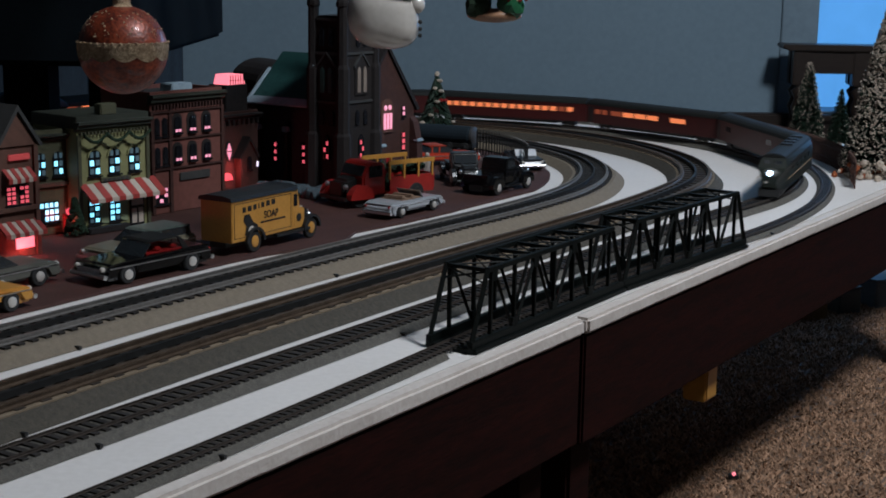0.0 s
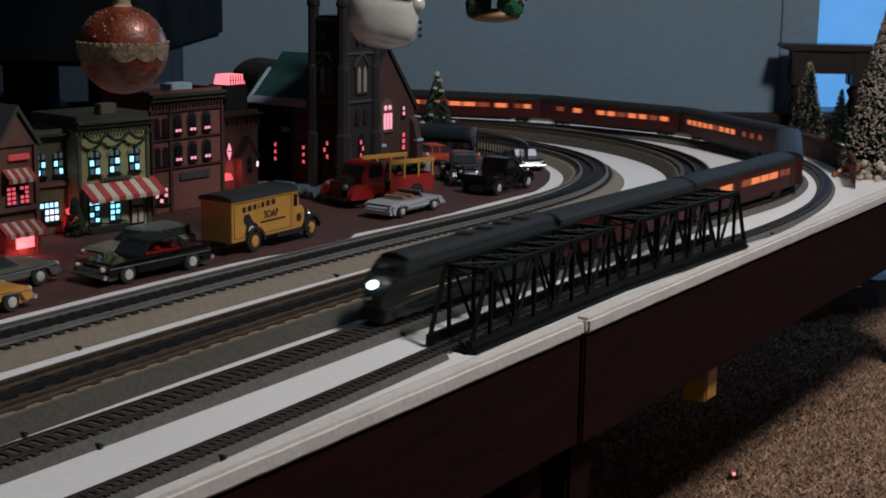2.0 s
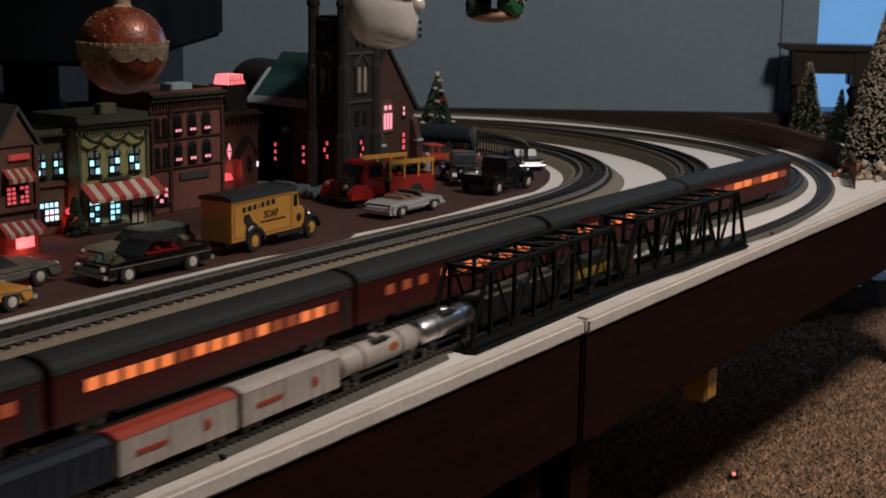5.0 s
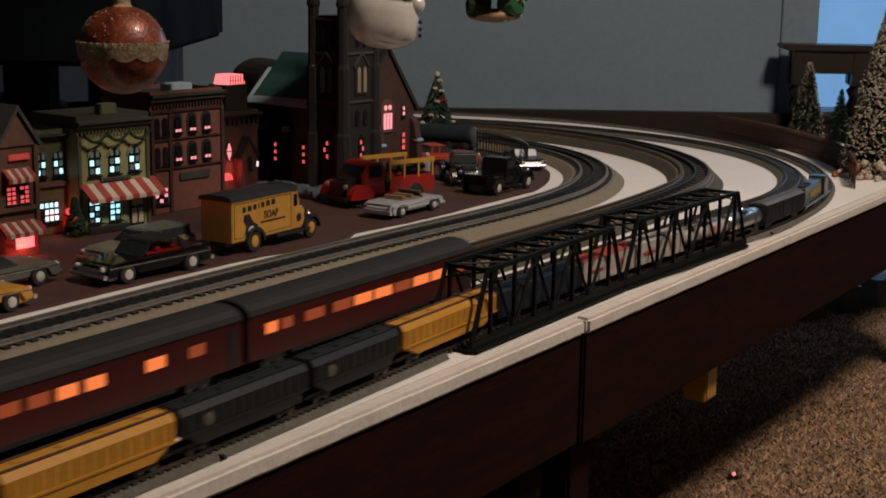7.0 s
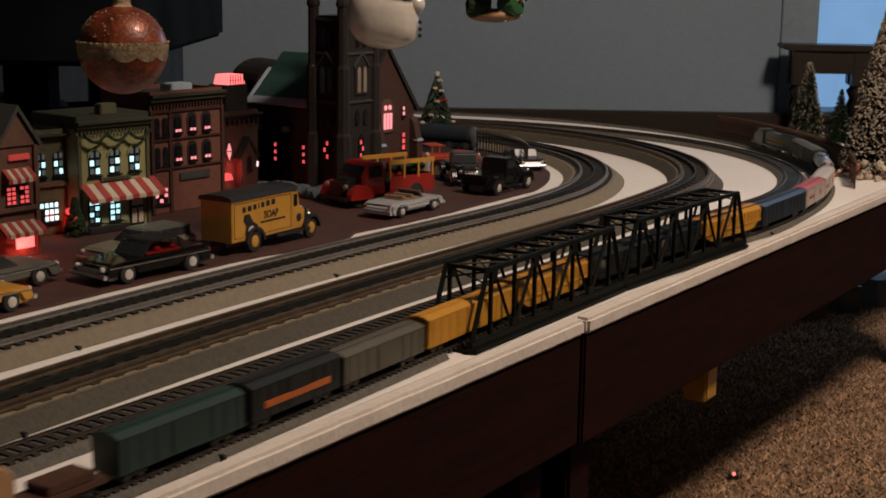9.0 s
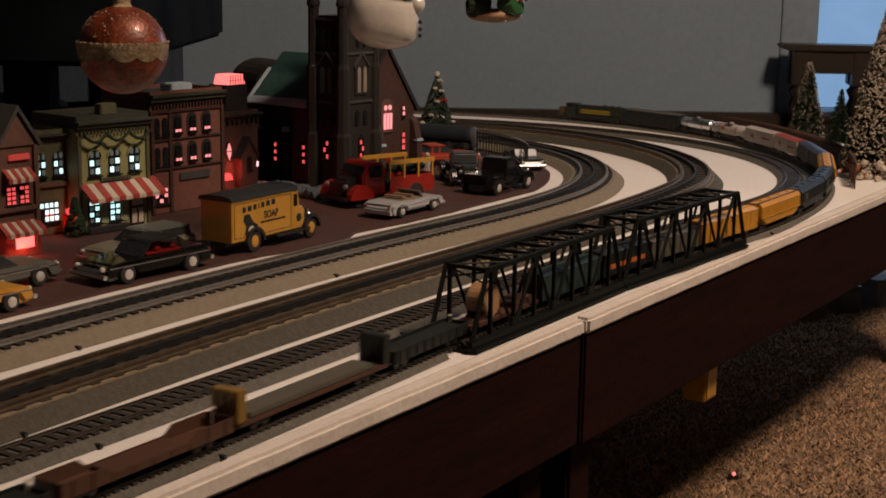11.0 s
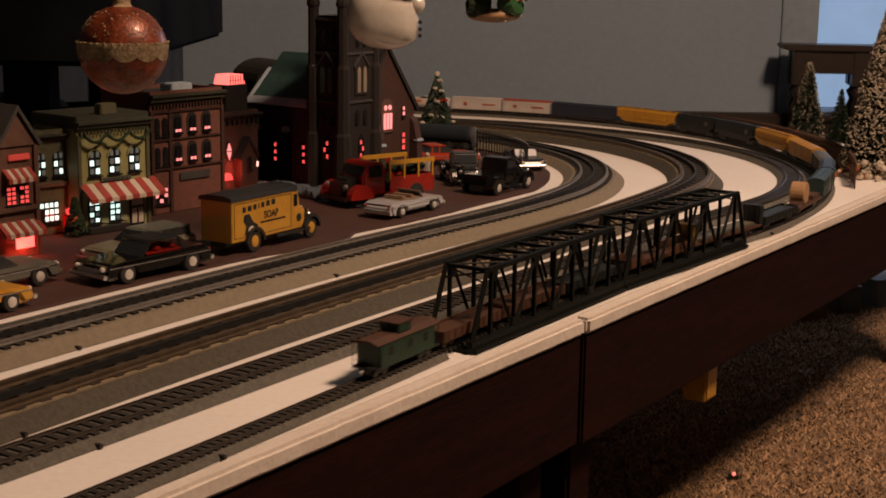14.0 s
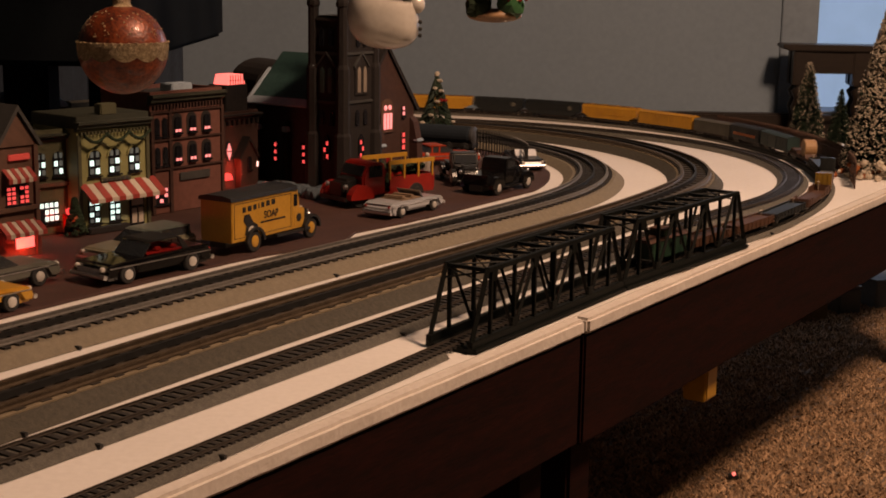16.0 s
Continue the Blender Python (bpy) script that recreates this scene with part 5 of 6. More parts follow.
def ball_ornament():
    t = thing("ball_ornament", Matrix.Translation((-0.2216, 0.976, 0.6652)) @ Matrix.Scale(0.8, 4), "copper-red glass ball ornament with gold lace band", "ornament", "hanging ornaments")
    r = 0.0378
    part("ball", blob((0, 0, 0), r, sub=4), M["copper"], t, smooth=True)
    bm = bmesh.new()
    n = 72
    ring = lambda z, k: [bm.verts.new((math.sqrt(r * r - z * z) * k * math.cos(6.28319 * i / n), math.sqrt(r * r - z * z) * k * math.sin(6.28319 * i / n), z)) for i in range(n)]
    a, b = ring(0.0075, 1.022), ring(0.0035, 1.03)
    c = [bm.verts.new((math.sqrt(r * r - z * z) * 1.018 * math.cos(6.28319 * i / n), math.sqrt(r * r - z * z) * 1.018 * math.sin(6.28319 * i / n), z)) for i, z in ((i, -0.0045 - 0.0040 * abs(math.sin(i * math.pi / 6))) for i in range(n))]
    for p, q in ((b, a), (c, b)):
        for i in range(n):
            bm.faces.new((p[i], p[(i + 1) % n], q[(i + 1) % n], q[i]))
    bmesh.ops.solidify(bm, geom=bm.faces[:], thickness=0.0006)
    part("lace_band", bm, M["gold"], t, "gold lace band")
    for i in range(36):
        a = 6.28319 * i / 36
        part("bead", blob((r * 1.025 * math.cos(a), r * 1.025 * math.sin(a), 0.0070), 0.0011, sub=1), M["gold"], t)
    for i in range(150):
        a, e = random.uniform(0, 6.28319), random.uniform(0.30, 1.05)
        q = Vector((math.cos(a) * math.cos(e), math.sin(a) * math.cos(e), math.sin(e))) * r * 0.999
        part("filigree", blob(q, random.uniform(0.0004, 0.0010), sub=1, rough=0.6), M["gold"], t)
    part("cap", lathe([(0.0092, 0.0365), (0.0076, 0.0385), (0.0076, 0.046), (0.0062, 0.048), (0.003, 0.0485)], 14), M["gold"], t, "gold cap")
    part("wire", rod((0, 0, 0.048), (0, 0, 0.135), 0.0005, n=5), M["gold"], t)


def pearl_ornament():
    t = thing("pearl_ornament", Matrix.Translation((-0.060, 1.35, 0.677)), "pearl-white glass head ornament with dark cap", "ornament", "hanging ornaments")
    bm = bmesh.new()
    bmesh.ops.create_icosphere(bm, subdivisions=4, radius=1)
    for v in bm.verts:
        x, y, z = v.co
        pw = lambda c, e: math.copysign(abs(c) ** e, c)
        v.co = Vector((0.034 * pw(x, 0.8), 0.027 * y, 0.030 * pw(z, 0.75)))
        v.co.x += 0.004 * max(0.0, -z)
    part("head", bm, M["pearl"], t, smooth=True)
    part("nose", blob((0.0310, -0.006, 0.0120), 0.0088, sub=3), M["pearl"], t, smooth=True)
    for z in (-0.004, -0.0105, -0.0165):
        part("button", blob((0.0352, -0.0095, z), 0.0021, sub=2), M["black"], t)
    part("brim", lathe([(0.020, 0.016), (0.021, 0.019), (0.014, 0.021), (0.013, 0.045)], 20, m=Matrix.Translation((0.018, -0.008, 0.0095))), M["garland"], t, "dark green hat")
    part("wire", rod((0.018, -0.012, 0.044), (0.018, -0.012, 0.12), 0.0005, n=5), M["gold"], t)


def boot_ornament():
    t = thing("boot_ornament", Matrix.Translation((0.050, 1.5, 0.683)), "green and brown glass figure ornament, only its foot visible", "ornament", "hanging ornaments")
    part("base", blob((0, 0, -0.008), 0.020, sub=3, squash=(1.45, 0.8, 0.38)), paint("tan_glass", 0.42, 0.24, 0.13), t, smooth=True)
    part("boot", blob((-0.017, -0.004, 0.004), 0.0135, sub=2, rough=0.3, squash=(1.1, 1, 1.3)), M["garland"], t)
    part("boot", blob((0.017, -0.004, 0.003), 0.0135, sub=2, rough=0.3, squash=(1.1, 1, 1.1)), paint("green_glass", 0.03, 0.12, 0.05), t)
    part("coat", lathe([(0.026, 0.012), (0.022, 0.03), (0.010, 0.05), (0.002, 0.055)], 18), paint("dark_red_glass", 0.20, 0.04, 0.03), t)
    for i in range(9):
        part("bead", blob((0.008 + 0.003 * i, -0.014, 0.010 + 0.003 * math.sin(i * 2)), 0.0022, sub=1), M["gold"] if i % 2 else M["red"], t)
    part("wire", rod((0, 0, 0.055), (0, 0, 0.13), 0.0005, n=5), M["gold"], t)


def floor_things():
    t = thing("yellow_box", Matrix.Translation(EDGE) @ Matrix.Rotation(radians(56.8), 4, "Z"), "small yellow wiring box fixed under the platform", "box")
    part("housing", box(0.786, 0.814, 0.021, 0.045, 0.297, TABLE - 0.011, 0.001), M["yellow"], t)
    part("cover", box(0.788, 0.812, 0.0195, 0.0208, 0.300, 0.344, 0.0004), M["yellow"], t)
    for x, y, w, h, c in ((0.655, 2.54, 0.08, 0.030, (0.22, 0.14, 0.06)), (0.745, 2.60, 0.05, 0.045, (0.12, 0.12, 0.12)), (0.85, 2.66, 0.10, 0.05, (0.16, 0.17, 0.18))):
        t = thing("storage_box", Matrix.Translation((x, y, FLOOR)) @ Matrix.Rotation(0.4, 4, "Z"), "small dull cardboard box on the carpet", "box", "boxes under the platform")
        part("carton", box(-w / 2, w / 2, -0.04, 0.04, 0, h, 0.002), mat("dull_card", c, None, 20, 0.8), t)
        part("lid", box(-w / 2 - 0.002, w / 2 + 0.002, -0.042, 0.042, h, h + 0.006, 0.001), mat("dull_card_lid", c, None, 20, 0.8), t)
    t = thing("indicator_light", Matrix.Translation((0.366, 1.671, FLOOR + 0.004)), "tiny red indicator lamp on the carpet", "lamp")
    part("housing", box(-0.006, 0.006, -0.005, 0.005, 0, 0.006, 0.001), M["black"], t)
    part("led", blob((0, -0.003, 0.0075), 0.0024, sub=2), M["lit_hot"], t)
    t = tagged(part("curtain", prism([(x, 3.21 + 0.02 * math.sin(x * 60)) for x in np.linspace(-2.2, -0.6, 60)] + [(-0.6, 3.245), (-2.2, 3.245)], "z", 0.41, 2.4), M["bluecloth"]), "dark blue curtain hanging on the wall", "curtain")


def carpet_tufts():
    """Short leaning yarn tufts where the carpet comes close to the platform."""
    rng = np.random.default_rng(4)
    n = 62000
    x, y = rng.uniform(0.15, 1.02, n), rng.uniform(1.35, 2.75, n)
    r, h = rng.uniform(0.0018, 0.0034, n), rng.uniform(0.003, 0.007, n)
    a = rng.uniform(0, 6.283, n)
    vs, fs = [], []
    for k in range(4):
        vs.append(np.stack([x + r * np.cos(a + k * 1.571), y + r * np.sin(a + k * 1.571), np.full(n, FLOOR + 0.0002)], 1))
    vs.append(np.stack([x + rng.normal(0, 0.004, n), y + rng.normal(0, 0.004, n), FLOOR + h], 1))
    v = np.stack(vs, 1).reshape(-1, 3)
    f = np.array([(0, 1, 4), (1, 2, 4), (2, 3, 4), (3, 0, 4)])
    f = (f[None] + 5 * np.arange(n)[:, None, None]).reshape(-1, 3)
    me = bpy.data.meshes.new("carpet_pile")
    me.from_pydata(v.tolist(), [], f.tolist())
    m = mat("carpet_yarn", (0.40, 0.255, 0.155), (0.27, 0.165, 0.10), 40, 0.95)
    nt = m.node_tree
    g, hs, mr = nt.nodes.new("ShaderNodeNewGeometry"), nt.nodes.new("ShaderNodeHueSaturation"), nt.nodes.new("ShaderNodeMapRange")
    mr.inputs[3].default_value, mr.inputs[4].default_value = 0.35, 1.5
    b = nt.nodes["Principled BSDF"]
    src = b.inputs["Base Color"].links[0].from_socket
    nt.links.new(g.outputs["Random Per Island"], mr.inputs[0])
    nt.links.new(mr.outputs[0], hs.inputs["Value"])
    nt.links.new(src, hs.inputs["Color"])
    nt.links.new(hs.outputs[0], b.inputs["Base Color"])
    me.materials.append(m)
    tagged(new("carpet_pile", me), "beige and brown speckled carpet pile", "carpet", kind="stuff")


carpet_tufts()
end_table()
tree_stand()
big_tree()
ball_ornament()
pearl_ornament()
boot_ornament()
floor_things()


# ---- rolling stock ----
def bogie(parent, x, gauge, r, material, axle=0.011):
    b = part("bogie", box(x - axle * 1.1, x + axle * 1.1, -gauge * 0.62, gauge * 0.62, r * 0.7, r * 1.7, 0.0006), material, parent, "black wheel truck")
    for dx in (-axle / 2 - 0.001, axle / 2 + 0.001):
        part("wheel_set", lathe([(r, -gauge / 2 - 0.0008), (r, -gauge / 2 + 0.001), (r * 0.25, -gauge / 2 + 0.0012), (r * 0.25, gauge / 2 - 0.0012), (r, gauge / 2 - 0.001), (r, gauge / 2 + 0.0008)], 12, m=Matrix.Translation((x + dx, 0, r)) @ Matrix.Rotation(math.pi / 2, 4, "X")), M["rail"], b)


def vault(w, z0, z1, n=9):
    return [(w * math.cos(a), z0 + (z1 - z0) * math.sin(a)) for a in np.linspace(0, math.pi, n)]


def passenger_car(lit, pattern, label, tail=False):
    t = thing("passenger_car", Matrix.Identity(4), label, "model train car", "passenger train")
    L, w = 0.140, 0.0172
    part("body", box(-L, L, -w, w, 0.010, 0.0415, 0.0008), M["tuscan"], t)
    part("roof", prism([(-w - 0.0006, 0.0405)] + [(-p, q) for p, q in vault(w + 0.0006, 0.0412, 0.0500)] + [(w + 0.0006, 0.0405)], "x", -L + 0.001, L - 0.001), M["roofblack"], t, "dark rounded roof")
    part("underframe", box(-L * 0.62, L * 0.62, -w * 0.6, w * 0.6, 0.0045, 0.0098, 0.0008), M["black"], t)
    for x in (-0.105, 0.105):
        bogie(t, x, 0.0165, 0.0050, M["black"])
    for e in (-1, 1):
        part("vestibule", box(e * L - 0.0005, e * L + 0.0035, -0.0075, 0.0075, 0.011, 0.0415, 0.0004), M["black"], t)
        part("coupler", box(min(e * L, e * (L + 0.005)), max(e * L, e * (L + 0.005)), -0.002, 0.002, 0.007, 0.0095), M["chrome"], t)
    for s in (-1, 1):
        for x0, x1, kind in pattern:
            m = {"b": M["lit_amber"], "d": M["lit_amber_dim"], "k": M["unlit"]}[("d" if kind == "b" and random.random() < 0.35 else kind) if lit else "k"]
            part("window_pane", box(x0, x1, s * w - 0.0003, s * w + 0.0003, 0.0262, 0.0336), m, t)
        part("door", box(-L + 0.006, -L + 0.014, s * w - 0.0003, s * w + 0.0003, 0.0115, 0.037), M["black"], t)
        part("letter_board", box(-L * 0.98, L * 0.98, s * w - 0.0002, s * w + 0.0002, 0.0385, 0.0395), M["tuscan"], t)
    if tail:
        part("tail_light", blob((-L - 0.002, -0.010, 0.036), 0.0018, sub=1), M["lit_hot"], t)
    return t


def pattern(*runs):
    out = []
    for x0, n, w, gap, kind in runs:
        for i in range(n):
            out.append((x0 + i * (w + gap), x0 + i * (w + gap) + w, kind))
    return out


def streamliner():
    t = thing("streamlined_locomotive", Matrix.Identity(4), "dark green streamlined diesel locomotive with bright headlight", "model locomotive", "passenger train")
    L, w = 0.128, 0.0178
    hull = [(-L, 0.009), (L * 0.96, 0.009), (L * 1.0, 0.014), (L * 0.985, 0.026), (L * 0.90, 0.0335), (L * 0.86, 0.0345), (L * 0.80, 0.0455), (-L, 0.0455)]
    bm = prism(hull, "y", -w, w)
    bmesh.ops.subdivide_edges(bm, edges=bm.edges[:], cuts=3, use_grid_fill=True)
    for v in bm.verts:
        if v.co.z > 0.036:
            v.co.y *= 1 - 0.25 * ((v.co.z - 0.036) / 0.0095)
        if v.co.x > L * 0.80:
            v.co.y *= 1 - 0.55 * ((v.co.x - L * 0.80) / (L * 0.2)) ** 2
    part("hull", bm, M["loco_green"], t)
    part("roof", prism([(-w * 0.80, 0.0452)] + [(-p, q) for p, q in vault(w * 0.78, 0.0455, 0.0510)] + [(w * 0.80, 0.0452)], "x", -L, L * 0.78), M["roofblack"], t)
    part("nose_cap", blob((L * 0.93, 0, 0.029), 0.009, sub=3, squash=(0.9, 1.15, 0.7)), paint("grey_nose", 0.12, 0.12, 0.11), t)
    part("headlight", blob((L * 0.995, 0, 0.0305), 0.0034, sub=2), M["headlight"], t, "bright white headlight")
    part("number_light", box(L * 0.985, L * 1.005, -0.006, -0.002, 0.0185, 0.0205), M["pearl"], t)
    for s in (-1, 1):
        part("windscreen", box(L * 0.815, L * 0.835, s * 0.0065 - 0.0045, s * 0.0065 + 0.0045, 0.0375, 0.0435), M["glass"], t)
        for i in range(5):
            x = -0.085 + i * 0.036
            part("porthole", lathe([(0.0028, -0.0003), (0.0028, 0.0003)], 12, m=Matrix.Translation((x, s * (w + 0.0002), 0.0305)) @ Matrix.Rotation(math.pi / 2, 4, "X")), M["unlit"], t)
        part("stripe", box(-L * 0.98, L * 0.80, s * w - 0.0003, s * w + 0.0003, 0.0205, 0.0212), M["gold"], t)
        part("grille_strip", box(-L * 0.9, L * 0.6, s * w - 0.0003, s * w + 0.0003, 0.0375, 0.0410), M["black"], t)
    for i in range(4):
        part("roof_fan", lathe([(0.008, 0.0495), (0.008, 0.0525), (0.006, 0.0530)], 14, m=Matrix.Translation((-0.09 + i * 0.03, 0, 0))), M["black"], t)
    part("underframe", box(-L * 0.95, L * 0.9, -w * 0.75, w * 0.75, 0.004, 0.0092), M["black"], t)
    part("pilot", prism([(L * 0.90, 0.0025), (L * 1.01, 0.0025), (L * 0.985, 0.012), (L * 0.90, 0.012)], "y", -0.012, 0.012), M["black"], t)
    for x in (-0.085, 0.085):
        bogie(t, x, 0.0165, 0.0055, M["black"], 0.018)
    return t


def wagon_base(name, label, length, category="model train car"):
    t = thing(name, Matrix.Identity(4), label, category, "freight train")
    L = length / 2
    part("underframe", box(-L + 0.001, L - 0.001, -0.0045, 0.0045, 0.0042, 0.0065), M["black"], t)
    for x in (-L * 0.68, L * 0.68):
        bogie(t, x, 0.009, 0.0026, M["black"], 0.0085)
    for e in (-1, 1):
        part("coupler", box(min(e * (L - 0.001), e * (L + 0.0015)), max(e * (L - 0.001), e * (L + 0.0015)), -0.0012, 0.0012, 0.0045, 0.006), M["chrome"], t)
    return t, L - 0.0015


def boxcar(length, label, body, roof=None, stripe=None, patch=None, top=0.0285, name="boxcar"):
    t, L = wagon_base(name, label, length)
    w = 0.0098
    part("body", box(-L, L, -w, w, 0.0062, top - 0.002, 0.0004), body, t)
    part("roof", prism([(-w - 0.0004, top - 0.0022), (w + 0.0004, top - 0.0022), (w * 0.5, top), (-w * 0.5, top)], "x", -L - 0.0003, L + 0.0003), roof or body, t)
    part("roof_walk", box(-L, L, -0.002, 0.002, top - 0.0002, top + 0.0006), roof or body, t)
    for s in (-1, 1):
        n = max(6, int(length / 0.011))
        for i in range(n):
            x = -L + 2 * L * (i + 0.5) / n
            if abs(x) > 0.012:
                part("rib", box(x - 0.0004, x + 0.0004, s * w - 0.0004, s * w + 0.0004, 0.0068, top - 0.0030), body, t)
        part("sliding_door", box(-0.0095, 0.0095, s * w - 0.0006, s * w + 0.0006, 0.0070, top - 0.0030), body, t)
        if stripe:
            part("stripe", box(-L * 0.75, L * 0.75, s * w - 0.0008, s * w + 0.0008, 0.0125, 0.0165), stripe, t)
        if patch:
            part("patch", blob((L * 0.45, s * w, 0.0165), 0.0036, sub=2, squash=(1.1, 0.25, 1)), patch, t)
            part("patch_bar", box(-L * 0.75, -L * 0.25, s * w - 0.0008, s * w + 0.0008, 0.0150, 0.0175), patch, t)
    part("ladder", box(L - 0.0002, L + 0.0006, -w * 0.9, -w * 0.6, 0.0065, top - 0.003), M["black"], t)
    return t


def hopper(length, label, body, patch=None, name="covered_hopper"):
    t, L = wagon_base(name, label, length)
    w, top = 0.0100, 0.0300
    part("body", prism([(-L, 0.0150), (-L * 0.72, 0.0065), (L * 0.72, 0.0065), (L, 0.0150), (L, top - 0.004), (-L, top - 0.004)], "y", -w, w, 0.0004), body, t)
    part("roof", prism([(-w, top - 0.0042), (w, top - 0.0042), (w * 0.72, top - 0.0006), (w * 0.3, top), (-w * 0.3, top), (-w * 0.72, top - 0.0006)], "x", -L, L), body, t)
    for y in (-w * 0.55, w * 0.55):
        part("roof_walk", box(-L, L, y - 0.0010, y + 0.0010, top - 0.0009, top + 0.0004), M["fence"] if body is M["yellow_train"] else body, t)
    for i in range(4):
        x = -L * 0.7 + L * 0.47 * i
        part("hatch", lathe([(0.0026, top - 0.0003), (0.0026, top + 0.0008), (0.0020, top + 0.0011)], 10, m=Matrix.Translation((x, 0, 0))), body, t)
    n = max(8, int(length / 0.0085))
    for s in (-1, 1):
        for i in range(n):
            x = -L + 2 * L * (i + 0.5) / n
            part("rib", box(x - 0.0005, x + 0.0005, s * w - 0.0006, s * w + 0.0006, 0.0150, top - 0.0042), body, t)
        part("side_sill", box(-L, L, s * w - 0.0008, s * w + 0.0008, 0.0136, 0.0150), body, t)
        if patch:
            part("patch", blob((-L * 0.62, s * (w + 0.0004), 0.0195), 0.0042, sub=2, squash=(1.1, 0.2, 1)), patch, t)
    return t


def tank_car(length, label, shellmat, patch=None):
    t, L = wagon_base("tank_car", label, length)
    r = 0.0092
    part("tank", lathe([(r * 0.3, -L), (r * 0.8, -L + 0.001), (r, -L + 0.004), (r, L - 0.004), (r * 0.8, L - 0.001), (r * 0.3, L)], 20, m=Matrix.Translation((0, 0, 0.0165)) @ Matrix.Rotation(math.pi / 2, 4, "Y")), shellmat, t, smooth=True)
    part("dome", lathe([(0.0038, 0.0240), (0.0038, 0.0275), (0.0030, 0.0284)], 12), shellmat, t)
    part("platform_walk", box(-0.010, 0.010, -0.0075, 0.0075, 0.0250, 0.0256), M["black"], t)
    for x in (-L * 0.5, L * 0.5):
        part("band", lathe([(r + 0.0003, -0.0006), (r + 0.0003, 0.0006)], 20, m=Matrix.Translation((x, 0, 0.0165)) @ Matrix.Rotation(math.pi / 2, 4, "Y")), M["black"], t)
    if patch:
        for s in (-1, 1):
            part("patch", blob((L * 0.25, s * r * 0.96, 0.0185), 0.0042, sub=2, squash=(1.5, 0.2, 0.8)), patch, t)
    for e in (-1, 1):
        part("cradle", box(e * L * 0.66 - 0.004, e * L * 0.66 + 0.004, -0.007, 0.007, 0.0060, 0.0105), M["black"], t)
    return t


def gondola(length, label, body, depth=0.0085, well=False):
    t, L = wagon_base("gondola", label, length)
    w, z0 = 0.0098, 0.0062
    part("floor", box(-L, L, -w, w, z0, z0 + 0.0012), body, t)
    for s in (-1, 1):
        if well:
            pts = [(-L, z0), (L, z0), (L, z0 + depth), (L * 0.55, z0 + depth), (L * 0.45, z0 + depth * 0.45), (-L * 0.45, z0 + depth * 0.45), (-L * 0.55, z0 + depth), (-L, z0 + depth)]
        else:
            pts = [(-L, z0), (L, z0), (L, z0 + depth), (-L, z0 + depth)]
        part("side", prism(pts, "y", s * w - 0.0005, s * w + 0.0005), body, t)
        for i in range(9):
            x = -L + 2 * L * (i + 0.5) / 9
            part("rib", box(x - 0.0006, x + 0.0006, s * (w + 0.0008) - 0.0004, s * (w + 0.0008) + 0.0004, z0, z0 + depth * (0.42 if well and abs(x) < L * 0.5 else 0.95)), body, t)
    for e in (-1, 1):
        part("end", box(e * L - 0.0005, e * L + 0.0005, -w + 0.0006, w - 0.0006, z0 + 0.0013, z0 + depth), body, t)
    part("load", box(-L * (0.42 if well else 0.93), L * (0.42 if well else 0.93), -w * 0.85, w * 0.85, z0 + 0.0013, z0 + depth * (0.42 if well else 0.8)), body, t)
    part("brake_wheel", lathe([(0.0018, z0 + depth + 0.003), (0.0018, z0 + depth + 0.0036)], 10, m=Matrix.Translation((L - 0.002, 0.004, 0))), M["frosted"], t)
    part("brake_staff", rod((L - 0.002, 0.004, z0), (L - 0.002, 0.004, z0 + depth + 0.0032), 0.0005, n=5), M["frosted"], t)
    return t


def flat_with_drum(length):
    t, L = wagon_base("flat_car", "brown flat car carrying a large round tan drum", length)
    part("deck", box(-L, L, -0.0098, 0.0098, 0.0062, 0.0098, 0.0004), M["fence"], t)
    part("drum", lathe([(0.0115, -0.0085), (0.0125, -0.0075), (0.0125, 0.0075), (0.0115, 0.0085)], 20, m=Matrix.Translation((-L * 0.35, 0, 0.0222)) @ Matrix.Rotation(math.pi / 2, 4, "X")), paint("tan_drum", 0.42, 0.24, 0.12, 0.6, 0), t, "round tan drum load")
    for x in (-L * 0.35 - 0.010, -L * 0.35 + 0.010):
        part("chock", prism([(x - 0.003, 0.0098), (x + 0.003, 0.0098), (x, 0.0145)], "y", -0.008, 0.008), M["fence"], t)
    part("crate", box(L * 0.25, L * 0.85, -0.0085, 0.0085, 0.0099, 0.0150, 0.0005), M["fence"], t)
    return t


def bulkhead_flat(length, label, front_mat, rear_mat, load):
    t, L = wagon_base("bulkhead_flat_car", label, length)
    part("deck", box(-L, L, -0.0098, 0.0098, 0.0062, 0.0090, 0.0004), M["fence"], t)
    for e, m in ((1, front_mat), (-1, rear_mat)):
        b = part("bulkhead", box(e * L - 0.0022 - 0.004 * (e > 0), e * L + 0.0022 + 0.004 * (e < 0), -0.0098, 0.0098, 0.0090, 0.0285, 0.0005), m, t)
        for y in (-0.006, 0.0, 0.006):
            part("stiffener", box(e * L - 0.003 - 0.004 * (e > 0), e * L + 0.003 + 0.004 * (e < 0), y - 0.0007, y + 0.0007, 0.0095, 0.0280), m, b)
    part("timber_load", box(-L * 0.86, L * 0.80, -0.0085, 0.0085, 0.0091, 0.0125, 0.0006), load, t)
    return t


